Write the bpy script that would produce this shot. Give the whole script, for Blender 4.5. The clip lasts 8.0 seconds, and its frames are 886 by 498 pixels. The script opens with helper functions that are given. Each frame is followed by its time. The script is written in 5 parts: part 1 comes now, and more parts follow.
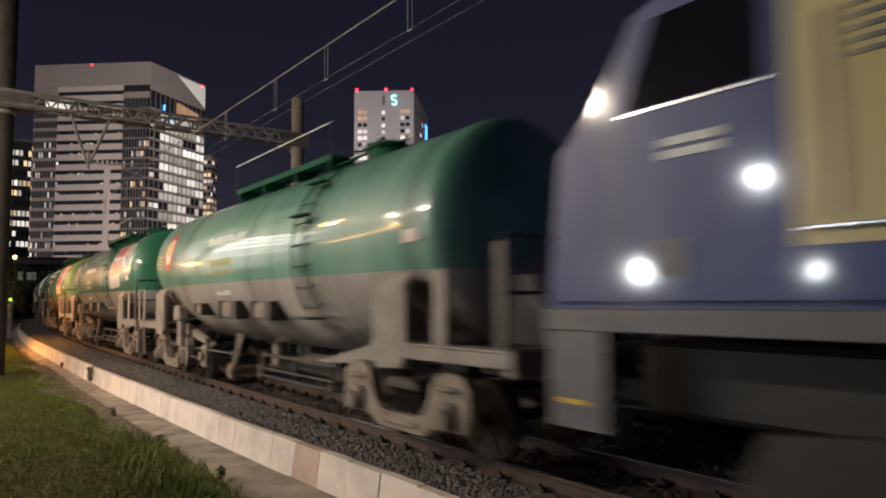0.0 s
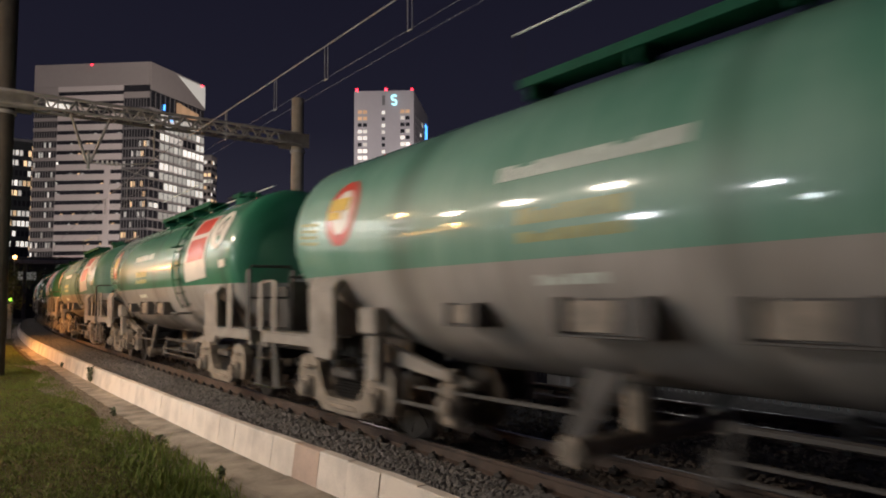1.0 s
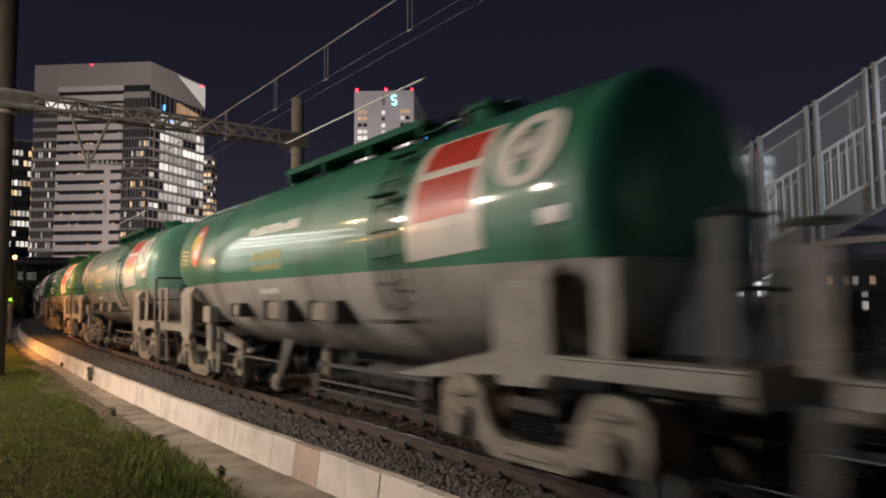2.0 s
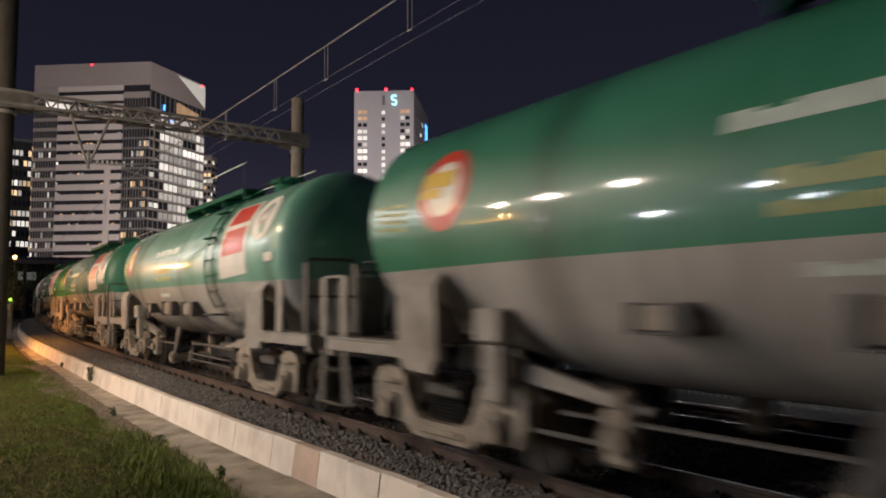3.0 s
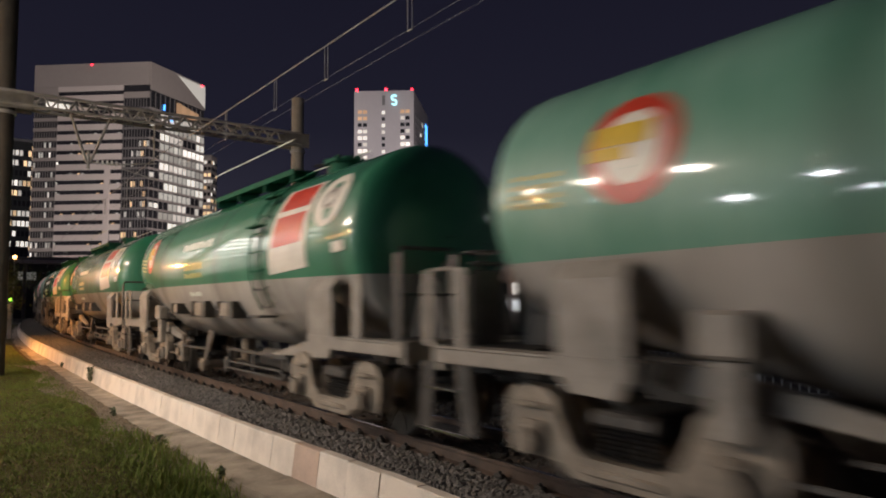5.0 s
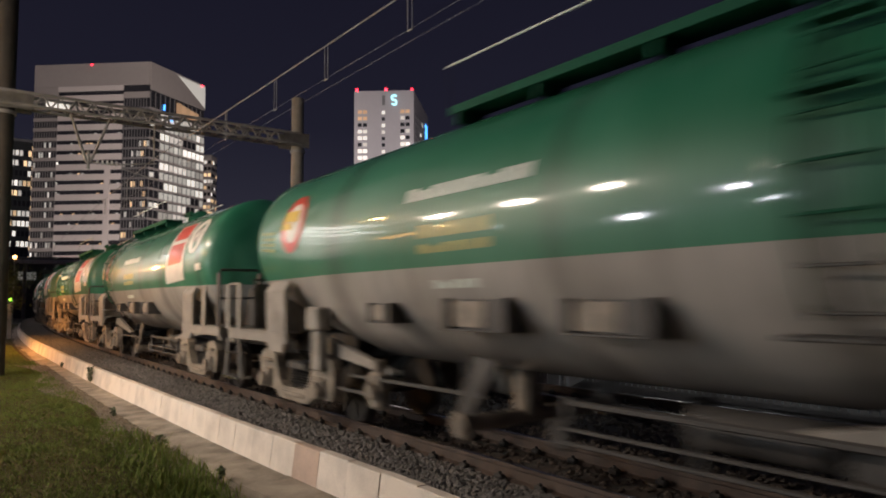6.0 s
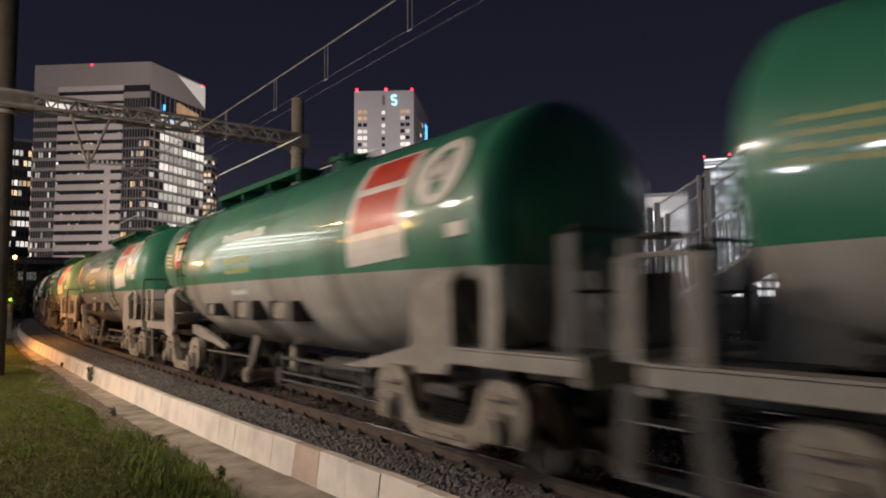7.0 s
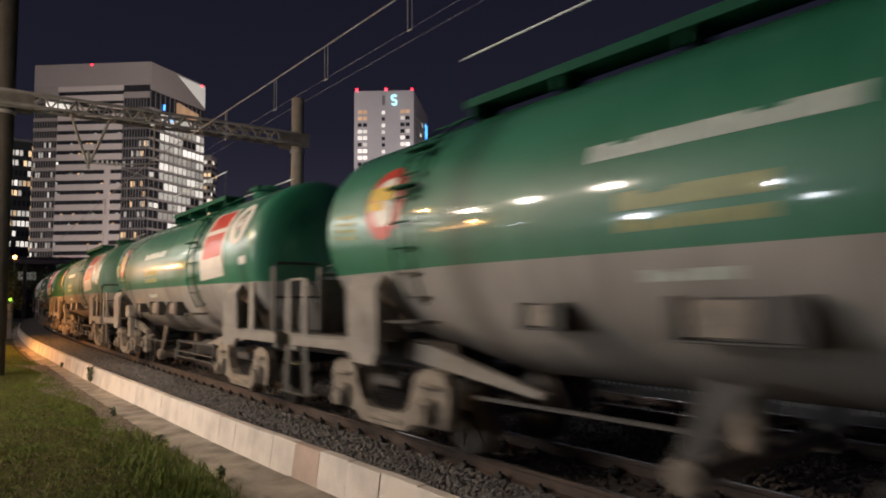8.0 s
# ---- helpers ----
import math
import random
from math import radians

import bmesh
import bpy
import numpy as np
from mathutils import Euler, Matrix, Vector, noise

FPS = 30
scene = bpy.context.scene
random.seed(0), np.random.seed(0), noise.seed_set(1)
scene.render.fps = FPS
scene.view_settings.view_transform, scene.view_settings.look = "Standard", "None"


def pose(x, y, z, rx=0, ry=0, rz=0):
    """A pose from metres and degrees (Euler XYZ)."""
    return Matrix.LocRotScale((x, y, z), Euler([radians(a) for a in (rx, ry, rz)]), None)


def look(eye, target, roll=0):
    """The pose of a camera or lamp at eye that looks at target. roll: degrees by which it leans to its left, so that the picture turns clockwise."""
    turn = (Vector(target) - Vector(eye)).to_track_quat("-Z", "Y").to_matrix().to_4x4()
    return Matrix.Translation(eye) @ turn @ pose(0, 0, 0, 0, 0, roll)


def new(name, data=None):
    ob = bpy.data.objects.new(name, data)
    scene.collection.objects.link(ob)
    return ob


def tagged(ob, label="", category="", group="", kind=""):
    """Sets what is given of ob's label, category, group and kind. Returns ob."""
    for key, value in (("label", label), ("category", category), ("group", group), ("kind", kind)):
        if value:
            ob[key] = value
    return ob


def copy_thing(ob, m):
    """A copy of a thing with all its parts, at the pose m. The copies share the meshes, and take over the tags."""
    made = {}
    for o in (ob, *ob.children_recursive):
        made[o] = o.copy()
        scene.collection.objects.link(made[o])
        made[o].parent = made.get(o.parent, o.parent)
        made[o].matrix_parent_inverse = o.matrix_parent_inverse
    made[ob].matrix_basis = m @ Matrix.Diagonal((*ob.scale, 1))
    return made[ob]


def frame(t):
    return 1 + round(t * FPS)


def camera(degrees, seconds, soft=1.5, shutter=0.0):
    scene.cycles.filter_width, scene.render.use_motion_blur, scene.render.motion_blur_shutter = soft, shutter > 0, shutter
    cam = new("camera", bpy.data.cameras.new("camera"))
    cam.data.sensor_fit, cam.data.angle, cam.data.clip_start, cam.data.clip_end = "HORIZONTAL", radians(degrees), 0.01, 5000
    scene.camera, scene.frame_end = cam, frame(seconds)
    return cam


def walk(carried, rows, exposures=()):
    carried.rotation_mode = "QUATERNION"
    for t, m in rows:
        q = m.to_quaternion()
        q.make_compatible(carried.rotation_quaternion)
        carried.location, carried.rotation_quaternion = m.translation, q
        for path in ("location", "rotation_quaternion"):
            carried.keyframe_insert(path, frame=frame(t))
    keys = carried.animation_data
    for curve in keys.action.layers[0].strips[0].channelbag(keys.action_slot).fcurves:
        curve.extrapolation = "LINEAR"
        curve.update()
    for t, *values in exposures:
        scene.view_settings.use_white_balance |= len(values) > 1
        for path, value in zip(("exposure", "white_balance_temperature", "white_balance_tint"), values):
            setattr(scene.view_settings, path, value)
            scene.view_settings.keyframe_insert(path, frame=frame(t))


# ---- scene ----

cam = camera(67.34, 8.0, soft=1.9, shutter=0.9)
EYE_H = 1.737
_view = pose(0, 0, EYE_H, 90 + 4.3965, 0, 0) @ pose(0, 0, 0, 0, 0, -0.4347)
walk(cam, [(0.0, _view), (8.0, _view)])

# ---------------------------------------------------------------- world and lamps
world = bpy.data.worlds.new("night_sky")
scene.world = world
world.use_nodes = True
_n = world.node_tree.nodes
_l = world.node_tree.links
_bg = _n["Background"]
_tc = _n.new("ShaderNodeTexCoord")
_sep = _n.new("ShaderNodeSeparateXYZ")
_l.new(_tc.outputs["Generated"], _sep.inputs[0])
_ramp = _n.new("ShaderNodeValToRGB")
_ramp.color_ramp.elements[0].position = 0.0
_ramp.color_ramp.elements[0].color = (0.028, 0.027, 0.040, 1)
_mid = _ramp.color_ramp.elements.new(0.25)
_mid.color = (0.0106, 0.0103, 0.0192, 1)
_ramp.color_ramp.elements[2].position = 0.6
_ramp.color_ramp.elements[2].color = (0.0055, 0.0052, 0.012, 1)
_l.new(_sep.outputs["Z"], _ramp.inputs[0])
_l.new(_ramp.outputs["Color"], _bg.inputs["Color"])
_bg.inputs["Strength"].default_value = 1.2
scene.view_settings.exposure = 0.0


# ---------------------------------------------------------------- track line
TH0 = radians(-37.0321)      # heading away from the viewer at s = 0
K1, K2, S1 = 0.0007, 0.002, 32.0
DIST = 5.4655


def _arc(x, y, th, k, d):
    return x - (math.cos(th + k * d) - math.cos(th)) / k, y + (math.sin(th + k * d) - math.sin(th)) / k, th + k * d


def track(s, lat=0.0, z=0.0):
    """A place on the line: s metres along it away from the viewer, lat metres to the far side."""
    x, y, th = DIST * math.cos(TH0), -DIST * math.sin(TH0), TH0
    if s <= S1:
        x, y, th = _arc(x, y, th, K1, s)
    else:
        x, y, th = _arc(x, y, th, K1, S1)
        x, y, th = _arc(x, y, th, K2, s - S1)
    return Vector((x + lat * math.cos(th), y - lat * math.sin(th), z))


def heading(s):
    """Angle about z of the direction of travel (towards the viewer)."""
    th = TH0 + K1 * min(s, S1) + K2 * max(0.0, s - S1)
    return math.atan2(-math.cos(th), -math.sin(th))


# ---------------------------------------------------------------- lamps
def lamp(name, where, target, energy, size, color, shape="DISK", size_y=None):
    d = bpy.data.lights.new(name, "AREA")
    d.energy, d.size, d.color, d.shape = energy, size, color, shape
    if size_y:
        d.shape, d.size_y = "RECTANGLE", size_y
    ob = new(name, d)
    ob.matrix_world = look(where, target)
    return tagged(ob, kind="structure")


def spot(name, where, target, energy, angle, color, radius=0.5):
    d = bpy.data.lights.new(name, "SPOT")
    d.energy, d.spot_size, d.color, d.spot_blend, d.shadow_soft_size = energy, radians(angle), color, 0.6, radius
    ob = new(name, d)
    ob.matrix_world = look(where, target)
    return tagged(ob, kind="structure")


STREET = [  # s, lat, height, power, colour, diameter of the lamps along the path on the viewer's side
    # first three: unseen, added to spread one key light along the path
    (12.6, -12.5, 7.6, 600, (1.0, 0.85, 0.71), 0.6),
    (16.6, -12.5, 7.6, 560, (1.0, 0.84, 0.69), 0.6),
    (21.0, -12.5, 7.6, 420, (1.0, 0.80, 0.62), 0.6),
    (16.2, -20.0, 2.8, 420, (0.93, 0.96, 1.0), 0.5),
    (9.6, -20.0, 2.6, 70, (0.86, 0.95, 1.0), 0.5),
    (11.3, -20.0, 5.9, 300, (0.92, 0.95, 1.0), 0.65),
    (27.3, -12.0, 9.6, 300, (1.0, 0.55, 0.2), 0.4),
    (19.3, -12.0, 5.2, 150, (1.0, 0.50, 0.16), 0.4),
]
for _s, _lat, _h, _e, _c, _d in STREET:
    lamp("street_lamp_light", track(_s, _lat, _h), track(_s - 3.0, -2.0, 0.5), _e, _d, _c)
lamp("sodium_light", track(35, -6.6, 4.2), track(34.5, -3.4, -0.5), 980, 0.3, (1.0, 0.40, 0.09))
# unseen spot added to brighten the tower facade in place of city glow
spot("tower_fill_spot", (-62, 165, 2), (-150, 300, 70), 680000, 75, (1.0, 0.86, 0.80), 4)
# added fill: makes the out-of-view office facade mirror palely in the tanks
spot("office_fill_spot", (-48, 44, 1), (-80, 62, 40), 110000, 110, (1.0, 0.95, 0.9), 1.0)
# no lamp of the place: spot added to whiten the pale buildings
spot("building_fill_spot", (20, 70, 1), (33, 108, 9), 52000, 60, (0.95, 0.97, 1.0), 0.5)
# second added spot, for the tower with the sign
spot("tower_fill_spot", (-10, 250, 3), (-35, 400, 95), 900000, 50, (1.0, 0.92, 0.9), 4)


# ---------------------------------------------------------------- materials
def mat(name, color, rough=0.6, metal=0.0, var=0.25, scale=6.0, bump=0.1, spec=0.5, coat=0.0, fine=60.0, island=False, tint=None, each=0.0):
    """A procedural surface: two sizes of noise on colour, roughness and relief."""
    m = bpy.data.materials.new(name)
    m.use_nodes = True
    nt = m.node_tree
    b = nt.nodes["Principled BSDF"]
    tc = nt.nodes.new("ShaderNodeTexCoord")
    n1 = nt.nodes.new("ShaderNodeTexNoise")
    n1.inputs["Scale"].default_value, n1.inputs["Detail"].default_value = scale, 6
    n2 = nt.nodes.new("ShaderNodeTexNoise")
    n2.inputs["Scale"].default_value, n2.inputs["Detail"].default_value = fine, 4
    nt.links.new(tc.outputs["Object"], n1.inputs["Vector"])
    nt.links.new(tc.outputs["Object"], n2.inputs["Vector"])
    add = nt.nodes.new("ShaderNodeMath")
    add.operation = "MULTIPLY_ADD"
    add.inputs[1].default_value = 0.4
    nt.links.new(n2.outputs["Fac"], add.inputs[0])
    nt.links.new(n1.outputs["Fac"], add.inputs[2])
    fac = add.outputs[0]
    if island:
        geo = nt.nodes.new("ShaderNodeNewGeometry")
        ad2 = nt.nodes.new("ShaderNodeMath")
        ad2.operation = "MULTIPLY_ADD"
        ad2.inputs[1].default_value = 0.5
        nt.links.new(geo.outputs["Random Per Island"], ad2.inputs[0])
        nt.links.new(fac, ad2.inputs[2])
        fac = ad2.outputs[0]
    if each:
        inf = nt.nodes.new("ShaderNodeObjectInfo")
        ad3 = nt.nodes.new("ShaderNodeMath")
        ad3.operation = "MULTIPLY_ADD"
        ad3.inputs[1].default_value = each
        nt.links.new(inf.outputs["Random"], ad3.inputs[0])
        nt.links.new(fac, ad3.inputs[2])
        fac = ad3.outputs[0]
    r = nt.nodes.new("ShaderNodeValToRGB")
    r.color_ramp.elements[0].position = 0.45 if not island else 0.5
    r.color_ramp.elements[1].position = 0.95 if not island else 1.25
    dark = tint if tint else tuple(c * (1 - var) for c in color)
    r.color_ramp.elements[0].color = (*dark, 1)
    r.color_ramp.elements[1].color = (*[min(1, c * (1 + var)) for c in color], 1)
    nt.links.new(fac, r.inputs[0])
    nt.links.new(r.outputs["Color"], b.inputs["Base Color"])
    mr = nt.nodes.new("ShaderNodeMapRange")
    mr.inputs["To Min"].default_value, mr.inputs["To Max"].default_value = rough * 0.85, min(1, rough * 1.2)
    nt.links.new(n1.outputs["Fac"], mr.inputs["Value"])
    nt.links.new(mr.outputs["Result"], b.inputs["Roughness"])
    b.inputs["Metallic"].default_value = metal
    b.inputs["Specular IOR Level"].default_value = spec
    b.inputs["Coat Weight"].default_value = coat
    b.inputs["Coat Roughness"].default_value = 0.12
    if bump:
        bp = nt.nodes.new("ShaderNodeBump")
        bp.inputs["Strength"].default_value = bump
        bp.inputs["Distance"].default_value = 0.02
        nt.links.new(fac, bp.inputs["Height"])
        nt.links.new(bp.outputs["Normal"], b.inputs["Normal"])
    return m


def glow(name, color, strength):
    m = bpy.data.materials.new(name)
    m.use_nodes = True
    b = m.node_tree.nodes["Principled BSDF"]
    b.inputs["Base Color"].default_value = (*[c * 0.5 for c in color], 1)
    b.inputs["Emission Color"].default_value = (*color, 1)
    b.inputs["Emission Strength"].default_value = strength
    info = m.node_tree.nodes.new("ShaderNodeObjectInfo")
    mr = m.node_tree.nodes.new("ShaderNodeMapRange")
    mr.inputs["To Min"].default_value, mr.inputs["To Max"].default_value = strength * 0.45, strength * 1.4
    m.node_tree.links.new(info.outputs["Random"], mr.inputs["Value"])
    m.node_tree.links.new(mr.outputs["Result"], b.inputs["Emission Strength"])
    return m


def tank_paint(name, color, faded):
    """Glossy tank enamel with faded film, rain streaks down the sides and dust."""
    m = bpy.data.materials.new(name)
    m.use_nodes = True
    nt = m.node_tree
    b = nt.nodes["Principled BSDF"]
    tc = nt.nodes.new("ShaderNodeTexCoord")
    mp = nt.nodes.new("ShaderNodeMapping")
    mp.inputs["Scale"].default_value = (5.0, 0.6, 0.5)
    nt.links.new(tc.outputs["Object"], mp.inputs["Vector"])
    streak = nt.nodes.new("ShaderNodeTexNoise")
    streak.inputs["Scale"].default_value, streak.inputs["Detail"].default_value = 1.4, 7
    nt.links.new(mp.outputs[0], streak.inputs["Vector"])
    cloud = nt.nodes.new("ShaderNodeTexNoise")
    cloud.inputs["Scale"].default_value, cloud.inputs["Detail"].default_value = 0.8, 5
    nt.links.new(tc.outputs["Object"], cloud.inputs["Vector"])
    mul = nt.nodes.new("ShaderNodeMath")
    mul.operation = "MULTIPLY_ADD"
    mul.inputs[1].default_value = 0.6
    nt.links.new(streak.outputs["Fac"], mul.inputs[0])
    nt.links.new(cloud.outputs["Fac"], mul.inputs[2])
    r = nt.nodes.new("ShaderNodeValToRGB")
    r.color_ramp.elements[0].position, r.color_ramp.elements[1].position = 0.58, 0.98
    r.color_ramp.elements[0].color = (*color, 1)
    r.color_ramp.elements[1].color = (*faded, 1)
    nt.links.new(mul.outputs[0], r.inputs[0])
    sp = nt.nodes.new("ShaderNodeSeparateXYZ")
    nt.links.new(tc.outputs["Object"], sp.inputs[0])
    last = None
    for x0, wide in ((-3.1, 0.42), (0.75, 0.25), (2.85, 0.34), (5.3, 0.25)):
        sub = nt.nodes.new("ShaderNodeMath")
        sub.operation = "SUBTRACT"
        sub.inputs[1].default_value = x0
        nt.links.new(sp.outputs["X"], sub.inputs[0])
        ab = nt.nodes.new("ShaderNodeMath")
        ab.operation = "ABSOLUTE"
        nt.links.new(sub.outputs[0], ab.inputs[0])
        band = nt.nodes.new("ShaderNodeMapRange")
        band.interpolation_type = "SMOOTHSTEP"
        band.inputs["From Max"].default_value = wide
        band.inputs["To Min"].default_value, band.inputs["To Max"].default_value = 1.0, 0.0
        nt.links.new(ab.outputs[0], band.inputs["Value"])
        if last is None:
            last = band.outputs[0]
        else:
            mx = nt.nodes.new("ShaderNodeMath")
            mx.operation = "MAXIMUM"
            nt.links.new(last, mx.inputs[0])
            nt.links.new(band.outputs[0], mx.inputs[1])
            last = mx.outputs[0]
    dirt = nt.nodes.new("ShaderNodeMath")
    dirt.operation = "MULTIPLY"
    nt.links.new(last, dirt.inputs[0])
    nt.links.new(streak.outputs["Fac"], dirt.inputs[1])
    mix = nt.nodes.new("ShaderNodeMix")
    mix.data_type = "RGBA"
    mix.inputs[7].default_value = (color[0] * 0.35 + 0.01, color[1] * 0.35 + 0.01, color[2] * 0.35 + 0.008, 1)
    nt.links.new(dirt.outputs[0], mix.inputs[0])
    nt.links.new(r.outputs["Color"], mix.inputs[6])
    nt.links.new(mix.outputs[2], b.inputs["Base Color"])
    mr = nt.nodes.new("ShaderNodeMapRange")
    mr.inputs["To Min"].default_value, mr.inputs["To Max"].default_value = 0.34, 0.62
    nt.links.new(streak.outputs["Fac"], mr.inputs["Value"])
    nt.links.new(mr.outputs["Result"], b.inputs["Roughness"])
    dent = nt.nodes.new("ShaderNodeTexNoise")
    dent.inputs["Scale"].default_value, dent.inputs["Detail"].default_value = 1.1, 2
    nt.links.new(tc.outputs["Object"], dent.inputs["Vector"])
    bp = nt.nodes.new("ShaderNodeBump")
    bp.inputs["Strength"].default_value, bp.inputs["Distance"].default_value = 0.07, 0.05
    nt.links.new(dent.outputs["Fac"], bp.inputs["Height"])
    nt.links.new(bp.outputs["Normal"], b.inputs["Normal"])
    nt.links.new(bp.outputs["Normal"], b.inputs["Coat Normal"])
    b.inputs["Coat Weight"].default_value = 0.85
    b.inputs["Coat Roughness"].default_value = 0.085
    return m


M_GREEN_FADED = tank_paint("green_enamel_faded", (0.085, 0.26, 0.18), (0.21, 0.40, 0.31))
M_GREEN_FRESH = tank_paint("green_enamel_fresh", (0.015, 0.150, 0.075), (0.045, 0.22, 0.13))
M_GREY = tank_paint("grey_enamel", (0.30, 0.275, 0.245), (0.50, 0.475, 0.44))
M_GREY_DUSTY = mat("grey_frame_paint", (0.265, 0.24, 0.21), 0.55, 0, 0.35, 3, 0.15)
M_STEP = mat("grimy_grey_steel", (0.065, 0.061, 0.057), 0.6, 0.1, 0.4, 4, 0.15)
M_BOGIE = mat("dusty_cast_steel", (0.24, 0.205, 0.165), 0.6, 0.1, 0.5, 5, 0.3)
M_DARK = mat("dark_underframe_steel", (0.034, 0.031, 0.028), 0.6, 0.3, 0.4, 5, 0.2)
M_WHEEL = mat("wheel_steel", (0.10, 0.085, 0.07), 0.5, 0.6, 0.4, 6, 0.2)
M_TREAD = mat("polished_steel", (0.6, 0.6, 0.6), 0.22, 1.0, 0.15, 6, 0.02)
M_WALK = mat("green_walkway_paint", (0.014, 0.085, 0.05), 0.75, 0, 0.3, 4, 0.1, spec=0.12)
M_WHITE = mat("white_board", (0.72, 0.68, 0.60), 0.4, 0, 0.15, 4, 0.02, coat=0.3)
M_RED = mat("red_board", (0.52, 0.045, 0.02), 0.4, 0, 0.2, 4, 0.02, coat=0.3)
M_YELLOW = mat("yellow_paint", (0.68, 0.46, 0.05), 0.4, 0, 0.2, 4, 0.02, coat=0.3)
M_LETTER = mat("white_lettering", (0.60, 0.66, 0.60), 0.45, 0, 0.3, 9, 0.0)
M_YLETTER = mat("yellow_lettering", (0.34, 0.35, 0.13), 0.45, 0, 0.3, 9, 0.0)
M_BLUE = tank_paint("blue_enamel", (0.014, 0.034, 0.15), (0.026, 0.050, 0.185))
M_CREAM = tank_paint("cream_enamel", (0.50, 0.42, 0.17), (0.56, 0.49, 0.24))
M_SKIRT = mat("grey_skirt_paint", (0.12, 0.12, 0.125), 0.5, 0, 0.25, 3, 0.08)
M_BLACK = mat("black_rubber", (0.012, 0.012, 0.013), 0.4, 0, 0.3, 4, 0.05)
M_RAIL = mat("rusty_rail", (0.075, 0.052, 0.040), 0.75, 0.1, 0.45, 4, 0.3)
M_SLEEPER = mat("rust_stained_sleeper", (0.062, 0.046, 0.036), 0.85, 0, 0.35, 5, 0.3)
M_BALLAST = mat("ballast_stone", (0.108, 0.101, 0.094), 0.85, 0, 0.7, 14, 0.4, island=True)
M_BALLAST_RUST = mat("rust_brown_ballast", (0.052, 0.040, 0.032), 0.9, 0, 0.6, 14, 0.4, island=True)
M_BED = mat("ballast_bed", (0.075, 0.066, 0.058), 0.95, 0, 0.6, 9, 0.8, fine=30)
M_WALL = mat("pale_precast_concrete", (0.61, 0.55, 0.48), 0.75, 0, 0.25, 2.2, 0.15, each=0.3)
M_WALL_TAN = mat("stained_precast_concrete", (0.47, 0.36, 0.29), 0.8, 0, 0.22, 3, 0.15)
M_SLAB = mat("weathered_concrete_slab", (0.30, 0.262, 0.215), 0.9, 0, 0.5, 2.5, 0.3)
M_SOIL = mat("gravel_soil", (0.105, 0.088, 0.066), 0.95, 0, 0.6, 7, 0.8, fine=40)
M_TURF = mat("turf", (0.040, 0.046, 0.014), 0.95, 0, 0.6, 1.1, 0.9, spec=0.08, fine=45, tint=(0.066, 0.046, 0.022))
M_GRAVEL = mat("brown_gravel", (0.17, 0.14, 0.105), 0.9, 0, 0.6, 14, 0.4, island=True)
M_BLADE = mat("grass_blade", (0.105, 0.140, 0.032), 0.7, 0, 0.6, 0.9, 0, spec=0.12, island=True, tint=(0.150, 0.095, 0.034))
M_GROUND = mat("asphalt", (0.05, 0.05, 0.052), 0.9, 0, 0.3, 0.6, 0.2)
M_TRUSS = mat("galvanised_steel", (0.29, 0.285, 0.27), 0.5, 0.1, 0.25, 3, 0.1)
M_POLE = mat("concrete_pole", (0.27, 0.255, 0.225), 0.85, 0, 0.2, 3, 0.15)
# much darker concrete for the near portal pole
M_POLE_DARK = mat("dark_concrete_pole", (0.050, 0.044, 0.036), 0.9, 0, 0.3, 3, 0.15)
M_WIRE = mat("weathered_wire", (0.30, 0.30, 0.295), 0.4, 0.2, 0.2, 3, 0.0)
M_PORCELAIN = mat("white_porcelain", (0.6, 0.6, 0.58), 0.2, 0, 0.1, 3, 0.0)
M_T1 = mat("tower_panel", (0.40, 0.36, 0.34), 0.6, 0, 0.06, 0.05, 0.0, fine=0.6)
M_T1W = mat("white_tower_spandrel", (0.72, 0.65, 0.62), 0.5, 0, 0.05, 0.05, 0.0, fine=0.6)
M_TGLASS = mat("dark_tower_glass", (0.035, 0.035, 0.04), 0.12, 0, 0.3, 0.05, 0.0, spec=0.8)
M_TMULL = mat("tower_mullion", (0.22, 0.21, 0.21), 0.5, 0.2, 0.1, 0.05, 0.0)
M_T2 = mat("grey_tower_tile", (0.46, 0.42, 0.43), 0.6, 0, 0.06, 0.05, 0.0, fine=0.6)
M_STAIR = mat("white_painted_steel", (0.55, 0.56, 0.58), 0.45, 0, 0.15, 3, 0.05)
M_STAIRGREY = mat("grey_painted_steel", (0.22, 0.22, 0.23), 0.5, 0, 0.15, 3, 0.05)
M_BLIND = mat("dark_wall_paint", (0.05, 0.05, 0.055), 0.8, 0, 0.3, 0.3, 0.05)
M_BARK = mat("bark", (0.05, 0.04, 0.03), 0.9, 0, 0.4, 8, 0.5)
M_LEAF = mat("dark_leaf", (0.05, 0.07, 0.03), 0.7, 0, 0.5, 2, 0.0, island=True)
G_WARM = glow("warm_window", (1.0, 0.68, 0.38), 0.8)
G_WHITE = glow("white_window", (1.0, 0.92, 0.84), 0.8)
G_DIM = glow("dim_window", (0.95, 0.92, 0.84), 0.27)
G_PALE = glow("pale_window", (1.0, 0.95, 0.86), 0.62)
G_BRIGHT = glow("bright_office", (0.95, 0.97, 1.0), 1.15)
G_DUSK = glow("amber_window", (1.0, 0.62, 0.36), 0.32)
G_RED = glow("red_beacon", (1.0, 0.03, 0.06), 6.0)
G_BLUE = glow("blue_sign", (0.08, 0.35, 1.0), 3.0)
G_CYAN = glow("cyan_sign", (0.45, 0.9, 1.0), 3.0)
